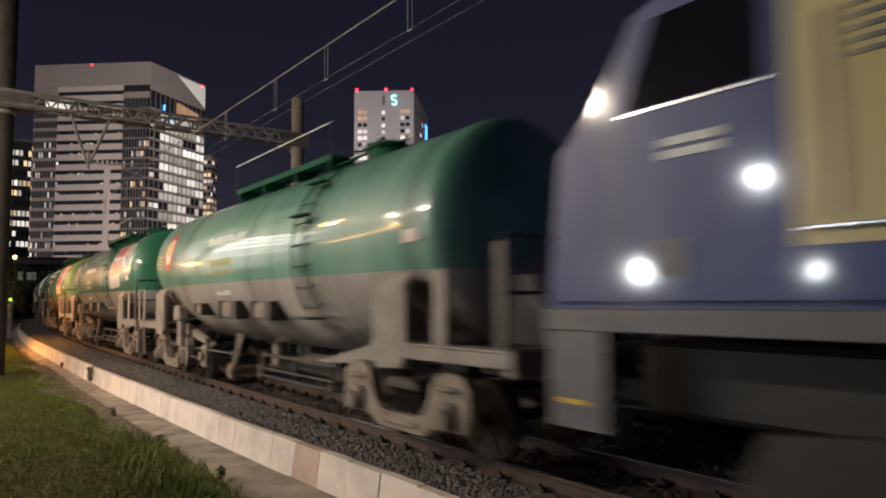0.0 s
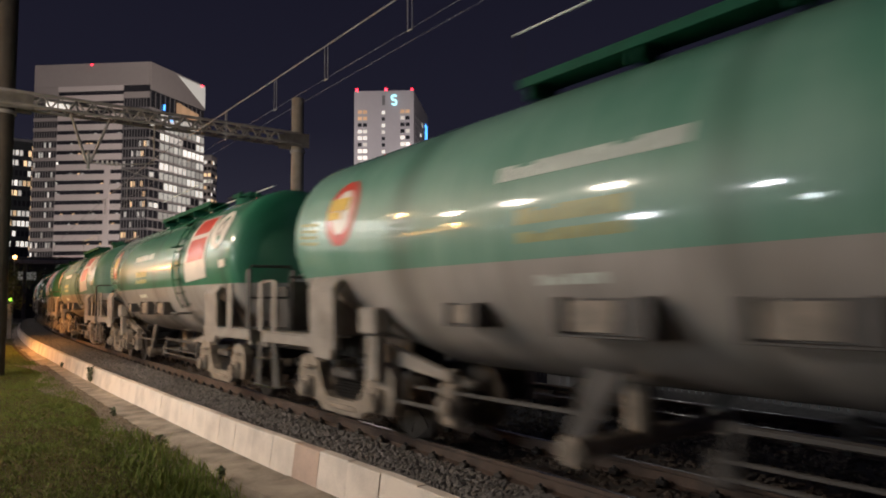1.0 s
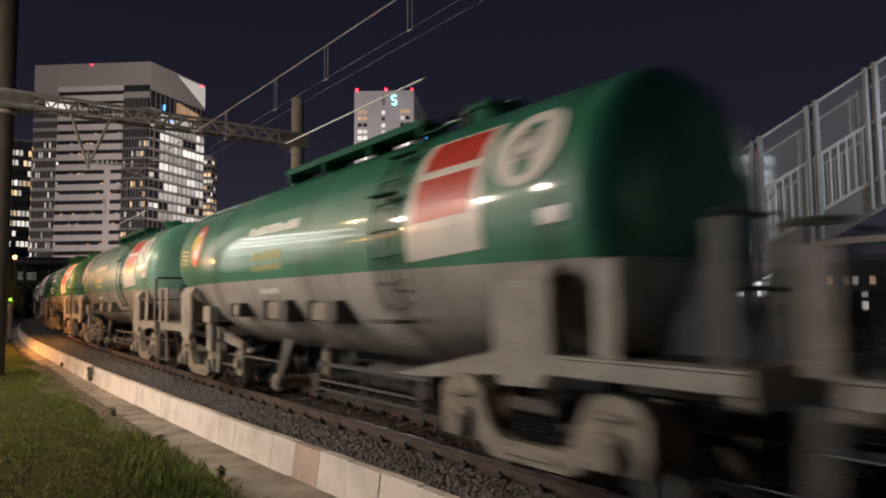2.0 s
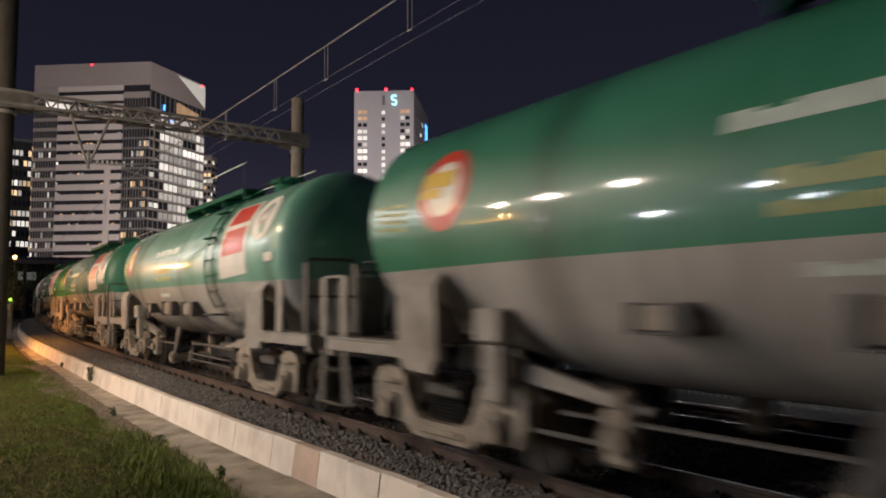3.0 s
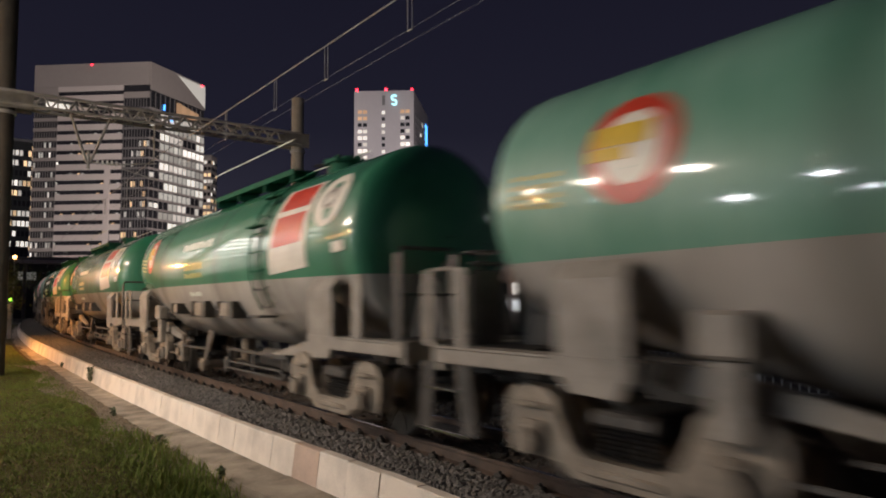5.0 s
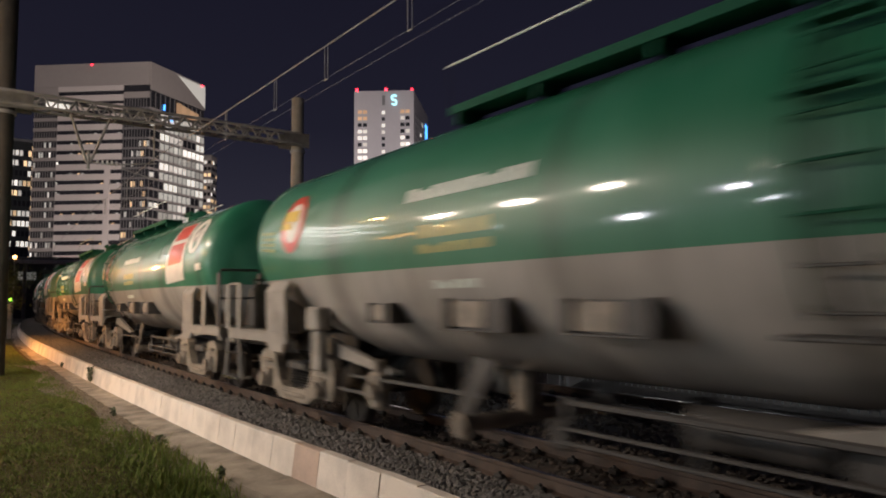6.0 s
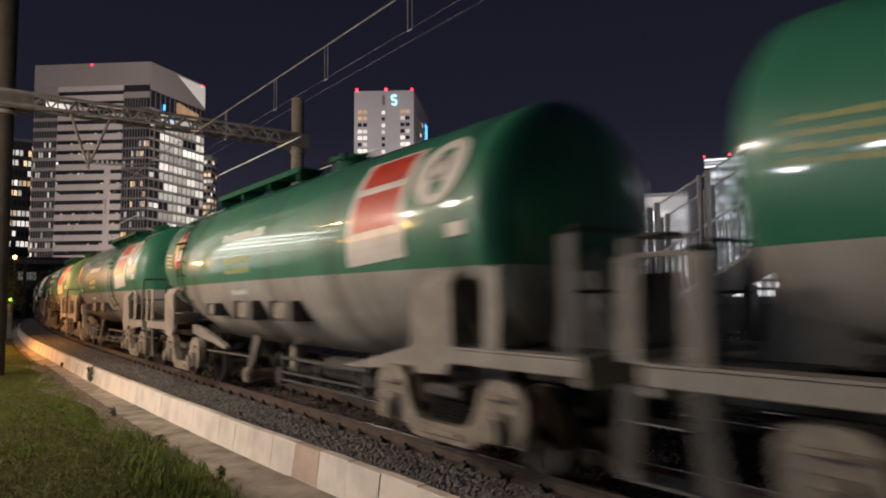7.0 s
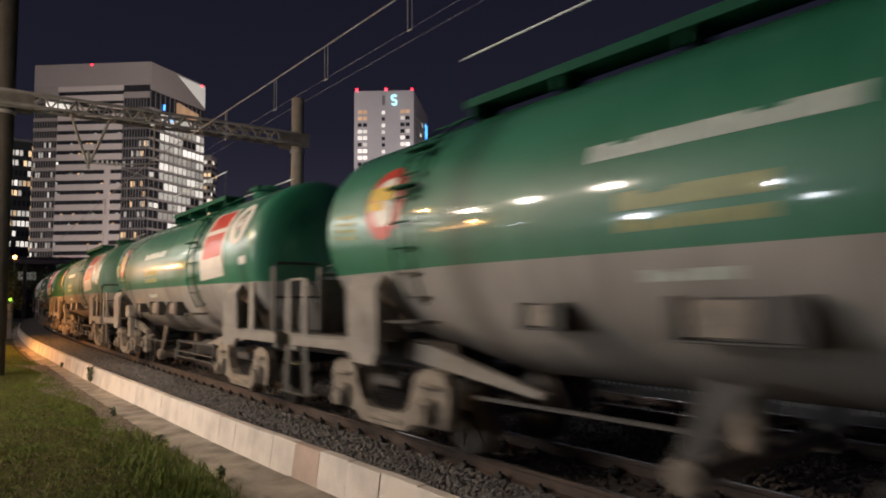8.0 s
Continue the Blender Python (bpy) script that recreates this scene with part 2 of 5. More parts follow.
G_GREEN = glow("green_signal", (0.35, 1.0, 0.05), 7.0)
G_ORANGE = glow("orange_lamp", (1.0, 0.48, 0.14), 6.0)
G_COOL = glow("cool_lamp_lens", (0.8, 0.93, 1.0), 45.0)
G_BAND = glow("office_floor_light", (1.0, 0.96, 0.92), 7.5)
G_STRIP = glow("orange_strip_lens", (1.0, 0.46, 0.12), 20.0)
G_LAMP = glow("street_lamp_lens", (1.0, 0.9, 0.8), 30.0)
M_PANE = bpy.data.materials.new("clear_pane")
M_PANE.use_nodes = True
_b = M_PANE.node_tree.nodes["Principled BSDF"]
_b.inputs["Transmission Weight"].default_value = 0.93
_b.inputs["Roughness"].default_value = 0.15
_b.inputs["IOR"].default_value = 1.05
_b.inputs["Base Color"].default_value = (0.75, 0.78, 0.82, 1)
M_CABGLASS = mat("dark_cab_glass", (0.01, 0.01, 0.012), 0.06, 0, 0.2, 3, 0.0, spec=0.8)


# ---------------------------------------------------------------- mesh helpers
def box(bm, c, s, bevel=0.0, m=None):
    """A box of centre c and size s, its edges rounded off; m: a turn or pose applied to it."""
    r = bmesh.ops.create_cube(bm, size=1.0, matrix=(m or Matrix()) @ Matrix.Translation(c) @ Matrix.Diagonal((*s, 1)))
    if bevel:
        es = list({e for v in r["verts"] for e in v.link_edges})
        bmesh.ops.bevel(bm, geom=es, offset=bevel, segments=1, affect="EDGES", clamp_overlap=True)
    return bm


def rod(bm, a, b, r, seg=8, r2=None):
    a, b = Vector(a), Vector(b)
    q = (b - a).to_track_quat("Z", "Y").to_matrix().to_4x4()
    bmesh.ops.create_cone(bm, cap_ends=True, segments=seg, radius1=r, radius2=r if r2 is None else r2, depth=(b - a).length,
                          matrix=Matrix.Translation((a + b) / 2) @ q)
    return bm


def tube(bm, pts, r, seg=6):
    """One bent tube through pts."""
    pts = [Vector(p) for p in pts]
    rings = []
    for i, p in enumerate(pts):
        d = (pts[min(i + 1, len(pts) - 1)] - pts[max(i - 1, 0)]).normalized()
        a = d.orthogonal().normalized() if i == 0 else (rings_a - d * rings_a.dot(d)).normalized()
        rings_a, b = a, d.cross(a)
        rings.append([bm.verts.new(p + (a * math.cos(6.28319 * k / seg) + b * math.sin(6.28319 * k / seg)) * r) for k in range(seg)])
    for p, q in zip(rings, rings[1:]):
        for k in range(seg):
            bm.faces.new((p[k], p[(k + 1) % seg], q[(k + 1) % seg], q[k]))
    bm.faces.new(rings[0][::-1])
    bm.faces.new(rings[-1])
    return bm


def prism(bm, pts, axis, a, b):
    """A polygon pts (in the two other axes) drawn out along axis from a to b."""
    def at(p, t):
        return {"x": (t, p[0], p[1]), "y": (p[0], t, p[1]), "z": (p[0], p[1], t)}[axis]
    va = [bm.verts.new(at(p, a)) for p in pts]
    vb = [bm.verts.new(at(p, b)) for p in pts]
    n = len(pts)
    bm.faces.new(va[::-1])
    bm.faces.new(vb)
    for i in range(n):
        bm.faces.new((va[i], va[(i + 1) % n], vb[(i + 1) % n], vb[i]))
    return bm


def mesh_of(name, bm, material, smooth=False):
    bmesh.ops.recalc_face_normals(bm, faces=bm.faces)
    me = bpy.data.meshes.new(name)
    bm.to_mesh(me)
    bm.free()
    me.materials.append(material)
    if smooth:
        me.polygons.foreach_set("use_smooth", [True] * len(me.polygons))
        me.set_sharp_from_angle(angle=radians(38))
    return me


def part(name, bm, material, parent, label="", smooth=False):
    ob = new(name, mesh_of(name, bm, material, smooth))
    ob.parent = parent
    return tagged(ob, label)


def piece(name, me, parent, m):
    ob = new(name, me)
    ob.parent = parent
    ob.matrix_basis = m
    return ob


def thing(name, m, label, category, group="", kind=""):
    ob = new(name)
    ob.empty_display_size = 0.2
    ob.matrix_basis = m
    return tagged(ob, label, category, group, kind)


def single(name, bm, material, label, category, group="", kind="", smooth=False):
    return tagged(new(name, mesh_of(name, bm, material, smooth)), label, category, group, kind)


def sweep(bm, profile, s0, s1, step, closed=True):
    """A cross-section of (lat, z) drawn along the line."""
    n = max(2, int(round((s1 - s0) / step)) + 1)
    rows = []
    for i in range(n):
        s = s0 + (s1 - s0) * i / (n - 1)
        rows.append([bm.verts.new(track(s, *(p(s) if callable(p) else p))) for p in profile])
    k = len(profile)
    for i in range(n - 1):
        for j in range(k if closed else k - 1):
            bm.faces.new((rows[i][j], rows[i][(j + 1) % k], rows[i + 1][(j + 1) % k], rows[i + 1][j]))
    if closed:
        bm.faces.new(rows[0])
        bm.faces.new(rows[-1][::-1])
    return bm


BM = bmesh.new


# ---------------------------------------------------------------- ground, trackbed, wall
WALL_S = (-30, 5.8, 10, 15.5, 20, 26, 40, 75, 140)
WALL_LAT = (-1.55, -1.69, -1.85, -2.0, -2.09, -2.15, -2.34, -2.5, -2.6)


def wall_lat(s):
    return float(np.interp(s, WALL_S, WALL_LAT))


bm = BM()
bmesh.ops.create_grid(bm, x_segments=2, y_segments=2, size=2500, matrix=Matrix.Translation((0, 0, -0.78)))
single("ground", bm, M_GROUND, "dark asphalt ground reaching the horizon", "ground", kind="structure")

bm = BM()
sweep(bm, [lambda s: (wall_lat(s) + 0.10, -0.16), (-1.45, -0.17), (-0.95, -0.17), (0.95, -0.18), (2.0, -0.2), (8.5, -0.25), (9.2, -0.75), lambda s: (wall_lat(s) + 0.10, -0.75)], -30, 140, 1.0)
single("trackbed", bm, M_BED, "dark brown ballast bed under the rails", "ballast", kind="structure")

# turf bank and footing slab on the viewer's side
def grass_z(lat):
    d = -2.75 - lat
    return -0.5 + 0.05 * min(1, max(0, d)) + 0.02 * max(0, d)


footing = thing("footing_slab", Matrix(), "weathered concrete footing slabs beside the low wall", "slab", kind="structure")


def ragged(s):
    return wall_lat(s) - 0.62 + 0.05 * math.sin(s * 2.1) + 0.03 * noise.noise((s * 5, 0, 0))


_rng = random.Random(8)
for i in range(66):
    a, b = -10 + i * 1.3, -10 + (i + 1) * 1.3 - 0.014
    dz = _rng.uniform(-0.008, 0.008)
    bm = sweep(BM(), [lambda s: (wall_lat(s) - 0.045, -0.5 + dz), lambda s: (ragged(s), -0.51 + dz), lambda s: (ragged(s), -0.7), lambda s: (wall_lat(s) - 0.045, -0.7)], a, b, 0.3)
    part("slab", bm, M_SLAB, footing)
bm = sweep(BM(), [lambda s: (wall_lat(s) + 0.02, -0.53), lambda s: (ragged(s) + 0.06, -0.53), lambda s: (ragged(s) + 0.06, -0.74), lambda s: (wall_lat(s) + 0.02, -0.74)], -10, 76, 0.6)
part("slab_joint", bm, M_SOIL, footing)
bm = BM()
n_lat = [-2.55, -2.9, -3.3, -3.8, -4.5, -5.5, -7, -9, -12, -20, -40]
rows = []
for i in range(120):
    s = -12 + i * 0.8
    rows.append([bm.verts.new(track(s, la + (0.12 * noise.noise((s * 0.8, 0, 0)) if j == 0 else 0), grass_z(la) + (0.03 * noise.noise((s * 0.7, la * 0.9, 0)) if j else -0.03))) for j, la in enumerate(n_lat)])
for i in range(119):
    for j in range(len(n_lat) - 1):
        bm.faces.new((rows[i][j], rows[i][j + 1], rows[i + 1][j + 1], rows[i + 1][j]))
turf = single("turf", bm, M_TURF, "rough patchy turf bank with a bare soil edge", "grass", kind="structure", smooth=True)
turf.data.materials.append(M_SOIL)
for i, f in enumerate(turf.data.polygons):
    f.material_index = 1 if i % (len(n_lat) - 1) < 1 else 0

# low retaining wall of precast units
low_wall = thing("low_wall", Matrix(), "low pale precast concrete retaining wall along the track", "wall", kind="structure")
random.seed(5)
edges = [4.165 + 0.655 * i for i in range(-46, 108)]
for i, a in enumerate(edges[:-1]):
    b = edges[i + 1] - (0.012 if i % 3 == 0 else 0.006)
    dz = random.uniform(-0.006, 0.006)
    dl = random.uniform(-0.006, 0.006)
    bm = BM()
    sweep(bm, [lambda s: (wall_lat(s) + dl, -0.088 + dz), lambda s: (wall_lat(s) + 0.012 + dl, -0.076 + dz), lambda s: (wall_lat(s) + 0.12, -0.076 + dz), lambda s: (wall_lat(s) + 0.14, -0.6), lambda s: (wall_lat(s) - 0.06, -0.6)], a, b, 0.7)
    part("wall_unit", bm, M_WALL_TAN if i == 51 else M_WALL, low_wall)

def weed(name, s, lat, z, h, n, seed, label):
    """A small plant of bent stems with flat leaves."""
    rng = random.Random(seed)
    t = thing(name, Matrix.Translation(track(s, lat, z)), label, "weed", "weeds by the wall")
    bm = BM()
    for i in range(n):
        a = rng.random() * 6.28
        top = Vector((math.cos(a) * h * 0.13, math.sin(a) * h * 0.13, h * rng.uniform(0.6, 1)))
        tube(bm, [(0, 0, 0), top * 0.5 + Vector((0, 0, 0.03)), top], 0.004, 4)
        for k in range(7):
            p = top * rng.uniform(0.25, 1.0)
            d = Vector((rng.uniform(-1, 1), rng.uniform(-1, 1), rng.uniform(-0.3, 0.6))).normalized() * rng.uniform(0.04, 0.085)
            e = d.orthogonal().normalized() * 0.020
            bm.faces.new([bm.verts.new(q) for q in (p, p + d * 0.5 + e, p + d, p + d * 0.5 - e)])
    part("leaves", bm, M_LEAF, t)
    return t


weed("weed", 20.9, wall_lat(20.9) - 0.09, -0.52, 0.52, 16, 1, "dark weed growing up a wall joint")
weed("weed", 26.6, wall_lat(26.6) - 0.10, -0.52, 0.22, 5, 2, "small weed at the foot of the wall")
for _k, (_s, _o) in enumerate(((8.6, 0.75), (11.0, 0.8), (14.5, 0.75))):
    weed("weed", _s, wall_lat(_s) - _o, -0.52, 0.20, 5, 3 + _k, "dark straggling weed at the edge of the slab")

# rails and sleepers
RAIL = [(-0.0725, -0.174), (-0.0725, -0.163), (-0.012, -0.145), (-0.009, -0.05), (-0.0325, -0.036), (-0.0325, -0.005), (-0.026, 0), (0.026, 0), (0.0325, -0.005), (0.0325, -0.036), (0.009, -0.05), (0.012, -0.145), (0.0725, -0.163), (0.0725, -0.174)]
HEADS = [(-0.024, 0.0005), (0.024, 0.0005), (0.024, 0.0015), (-0.024, 0.0015)]
for centre in (0.0, 4.0):
    line = thing("railway_track" if centre == 0 else "railway_track_behind", Matrix(), "rusty steel rails on concrete sleepers with polished running tops", "railway track", kind="structure")
    for side in (-0.566, 0.566):
        bm = BM()
        sweep(bm, [(centre + side + p[0], p[1]) for p in RAIL], -30, 140, 1.0)
        rail = part("rail", bm, M_RAIL, line)
        bm = BM()
        sweep(bm, [(centre + side + p[0], p[1]) for p in HEADS], -30, 140, 1.0)
        part("running_surface", bm, M_TREAD, rail, "polished steel running surface")
    bm = BM()
    prism(bm, [(-1.0, -0.30), (1.0, -0.30), (1.0, -0.175), (0.55, -0.172), (-0.55, -0.172), (-1.0, -0.175)], "y", -0.12, 0.12)
    me = mesh_of("sleeper", bm, M_SLEEPER)
    bm = BM()
    for sd in (-0.566, 0.566):
        for o in (-0.105, 0.105):
            box(bm, (sd + o, 0, -0.135), (0.085, 0.13, 0.07), 0.018)
            rod(bm, (sd + o, 0, -0.14), (sd + o, 0, -0.075), 0.024, 6)
    me2 = mesh_of("fastening", bm, M_DARK)
    for i in range(150 if centre == 0 else 60):
        s = -6 + i * 0.6
        q = Matrix.Translation(track(s, centre)) @ Matrix.Rotation(heading(s) - math.pi / 2, 4, "Z")
        sl = piece("sleeper", me, line, q)
        piece("fastening", me2, sl, Matrix())

# ballast stones
def stones(material, n, s0, s1, l0, l1, zf, lo, hi, seed):
    rng = np.random.RandomState(seed)
    phi = (1 + 5 ** 0.5) / 2
    ico = np.array([(-1, phi, 0), (1, phi, 0), (-1, -phi, 0), (1, -phi, 0), (0, -1, phi), (0, 1, phi), (0, -1, -phi), (0, 1, -phi), (phi, 0, -1), (phi, 0, 1), (-phi, 0, -1), (-phi, 0, 1)]) / 1.9
    tri = np.array([int(c, 12) for c in "05b 051 017 07a 0ab 159 5b4 ba2 a76 718 394 342 326 368 389 495 24b 62a 867 981".replace(" ", "")]).reshape(-1, 3)
    vs, fs = [], []
    for i in range(n):
        s = s0 + (s1 - s0) * rng.rand() ** 1.6
        la = l0(s) + (l1 - l0(s)) * rng.rand()
        r = rng.uniform(lo, hi)
        v = ico * rng.uniform(0.65, 1.2, (12, 3)) * r * np.array([1.15, 0.9, 0.7])
        ang = rng.rand() * 6.28
        c, sn = math.cos(ang), math.sin(ang)
        v = v @ np.array([[c, -sn, 0], [sn, c, 0], [0, 0, 1]])
        p = track(s, la, zf(la, s) + rng.uniform(-0.3, 0.5) * r)
        vs.append(v + np.array(p))
        fs.append(tri + 12 * i)
    me = bpy.data.meshes.new("ballast")
    me.from_pydata(np.concatenate(vs).tolist(), [], np.concatenate(fs).tolist())
    me.materials.append(material)
    return me


def bed_z(la, s):
    w = wall_lat(s) + 0.12
    f = min(1, max(0, (la - w) / (-0.75 - w)))
    return -0.15 + 0.03 * math.sin(f * 3.14) + 0.012 * noise.noise((s * 2, la * 3, 0))


tagged(new("ballast", stones(M_BALLAST, 23000, 4.5, 45, lambda s: wall_lat(s) + 0.12, -0.72, bed_z, 0.016, 0.036, 3)), "grey crushed-stone ballast beside the rail", "ballast", kind="stuff")
tagged(new("ballast", stones(M_BALLAST_RUST, 9000, 2.0, 30, lambda s: -0.46, 4.6, lambda la, s: -0.175, 0.025, 0.05, 4)), "dark crushed-stone ballast between the rails", "ballast", kind="stuff")
tagged(new("gravel", stones(M_GRAVEL, 12000, 7.0, 28, lambda s: wall_lat(s) - 1.2 - 0.3 * math.sin(s * 0.7), wall_lat(16) - 0.6, lambda la, s: grass_z(la) + 0.0, 0.008, 0.030, 6)), "loose gravel at the edge of the turf", "gravel", kind="stuff")


def blades(n, s0, s1, l0, l1, h0, h1, seed, clump=0.0):
    rng = np.random.RandomState(seed)
    vs, fs = [], []
    for i in range(n):
        s = s0 + (s1 - s0) * rng.rand() ** 1.5
        la = l0 + (l1 - l0) * rng.rand()
        d = noise.noise((s * 0.9, la * 1.2, 3.0))
        if d < clump - 0.35 * rng.rand():
            continue
        h = rng.uniform(h0, h1) * (0.7 + 0.8 * max(0, d))
        a = rng.rand() * 6.28
        lean = rng.uniform(0.15, 1.1) * h
        p = np.array(track(s, la, grass_z(la) + 0.03 * noise.noise((s * 0.7, la * 0.9, 0)) - 0.004))
        w = rng.uniform(0.004, 0.008)
        sx, sy = -math.sin(a) * w, math.cos(a) * w
        dx, dy = math.cos(a) * lean, math.sin(a) * lean
        k = len(vs)
        vs += [p + (sx, sy, 0), p - (sx, sy, 0), p + (dx * 0.35 - sx * 0.8, dy * 0.35 - sy * 0.8, h * 0.6), p + (dx * 0.35 + sx * 0.8, dy * 0.35 + sy * 0.8, h * 0.6), p + (dx, dy, h)]
        fs += [(k, k + 1, k + 2, k + 3), (k + 3, k + 2, k + 4)]
    me = bpy.data.meshes.new("grass")
    me.from_pydata([tuple(v) for v in vs], [], fs)
    me.materials.append(M_BLADE)
    return me


tagged(new("grass", blades(210000, 5, 42, -3.05, -9.5, 0.02, 0.06, 1, -0.8)), "short patchy green and brown grass", "grass", kind="stuff")
tagged(new("grass", blades(26000, -6, 6, -2.9, -9.5, 0.02, 0.06, 7, -0.8)), "short patchy green and brown grass", "grass", kind="stuff")
tagged(new("grass", blades(9000, 6, 30, -2.85, -3.55, 0.02, 0.09, 9, 0.05)), "thin grass growing through the gravel", "grass", kind="stuff")
tagged(new("tall_grass", blades(2600, 6.0, 12.5, -2.68, -3.5, 0.06, 0.26, 2, 0.02)), "tall dark green grass tufts by the slab", "grass", kind="stuff")


# ---------------------------------------------------------------- tank wagon
STRIPE = 2.08
TAIL, NOSE = -6.30, 5.62    # where the dished ends begin


def shell(x):
    """Radius and axis height of the tank at x."""
    f = max(0, (x - 2.5) * 0.054 if x > 0 else (-x - 3.2) * 0.085)
    return 1.50 - f, 2.42 + f


def tank_rings():
    xs = [TAIL, -5.6, -4.8, -4.0, -3.2, -1.6, 0, 1.2, 2.5, 3.3, 4.1, 4.9, NOSE]
    rings = [(x, *shell(x)) for x in xs]
    dome = [(0.05, 0.993), (0.12, 0.96), (0.20, 0.90), (0.28, 0.80), (0.35, 0.64), (0.40, 0.43), (0.425, 0.2), (0.43, 0.02)]
    ra, za = shell(TAIL)
    rb, zb = shell(NOSE)
    rings = [(TAIL - d, ra * f, za) for d, f in reversed(dome)] + rings + [(NOSE + d, rb * f, zb) for d, f in dome]
    return rings


def tank_half(bm, upper, n=40):
    rows = []
    for x, r, zc in tank_rings():
        a = math.asin(max(-1, min(1, (STRIPE - zc) / r)))
        a0, a1 = (a, math.pi - a) if upper else (a, -math.pi - a)
        rows.append([bm.verts.new((x, -r * math.cos(a0 + (a1 - a0) * i / n), zc + r * math.sin(a0 + (a1 - a0) * i / n))) for i in range(n + 1)])
    for p, q in zip(rows, rows[1:]):
        for i in range(n):
            bm.faces.new((p[i], p[i + 1], q[i + 1], q[i]))
    bmesh.ops.remove_doubles(bm, verts=bm.verts, dist=0.0004)
    bmesh.ops.dissolve_degenerate(bm, edges=bm.edges, dist=0.0003)
    return bm


def patch(bm, x0, x1, a0, a1, off, side=-1, n=8):
    """A thin plate curved on the tank, from x0 to x1 and from the angle a0 to a1 over the side's middle."""
    f, b = [], []
    for i in range(n + 1):
        a = radians(a0 + (a1 - a0) * i / n)
        for x, lst, o in ((x0, f, off), (x1, f, off), (x0, b, -0.01), (x1, b, -0.01)):
            r, zc = shell(x)
            r += o
            lst.append(bm.verts.new((x, side * r * math.cos(a), zc + r * math.sin(a))))
    for i in range(n):
        j = 2 * i
        bm.faces.new((f[j], f[j + 1], f[j + 3], f[j + 2]))
        bm.faces.new((f[j], f[j + 2], b[j + 2], b[j]))
        bm.faces.new((f[j + 1], b[j + 1], b[j + 3], f[j + 3]))
    bm.faces.new((f[0], b[0], b[1], f[1]))
    bm.faces.new((f[-2], f[-1], b[-1], b[-2]))
    return bm


def disc(bm, x, a, r, off, side=-1, r_in=0.0, n=36, sweep_=(0, 360)):
    """A round plate or a ring curved on the tank."""
    out, inn = [], []
    full = sweep_[1] - sweep_[0] >= 360
    for i in range(n if full else n + 1):
        t = radians(sweep_[0] + (sweep_[1] - sweep_[0]) * i / n)
        for rr, lst in ((r, out), (max(r_in, 0.001), inn)):
            px = x + rr * math.cos(t)
            rad, zc = shell(px)
            ang = radians(a) + rr * math.sin(t) / rad
            lst.append(bm.verts.new((px, side * (rad + off) * math.cos(ang), zc + (rad + off) * math.sin(ang))))
    m = len(out)
    for i in range(m if full else m - 1):
        j = (i + 1) % m
        bm.faces.new((out[i], out[j], inn[j], inn[i]))
    return bm


def wheelset_mesh():
    bm = BM()
    rod(bm, (0, -0.75, 0), (0, 0.75, 0), 0.075, 12)
    for y in (-0.57, 0.57):
        sg = 1 if y > 0 else -1
        rod(bm, (0, y - 0.06, 0), (0, y + 0.06, 0), 0.43, 28)
        rod(bm, (0, y - sg * 0.085, 0), (0, y - sg * 0.06, 0), 0.455, 28)
        rod(bm, (0, y + sg * 0.06, 0), (0, y + sg * 0.085, 0), 0.13, 14)
        for k in range(6):
            t = k * math.pi / 3
            box(bm, (0, 0, 0), (0.05, 0.02, 0.2), 0, Matrix.Translation((0.26 * math.cos(t), y + sg * 0.065, 0.26 * math.sin(t))) @ Matrix.Rotation(math.pi / 2 - t, 4, "Y"))
    return mesh_of("wheelset", bm, M_WHEEL)


FRAME_SIDE = [(-1.30, 0.55), (-1.30, 0.80), (-1.20, 0.93), (-1.05, 0.98), (-0.82, 0.97), (-0.68, 0.88), (-0.60, 0.66), (-0.50, 0.50), (-0.36, 0.43), (0.36, 0.43), (0.50, 0.50), (0.60, 0.66), (0.68, 0.88), (0.82, 0.97), (1.05, 0.98), (1.20, 0.93), (1.30, 0.80), (1.30, 0.55), (1.24, 0.36), (0.88, 0.36), (0.66, 0.34), (0.48, 0.24), (-0.48, 0.24), (-0.66, 0.34), (-0.88, 0.36), (-1.24, 0.36)]
WHEEL_ME = wheelset_mesh()


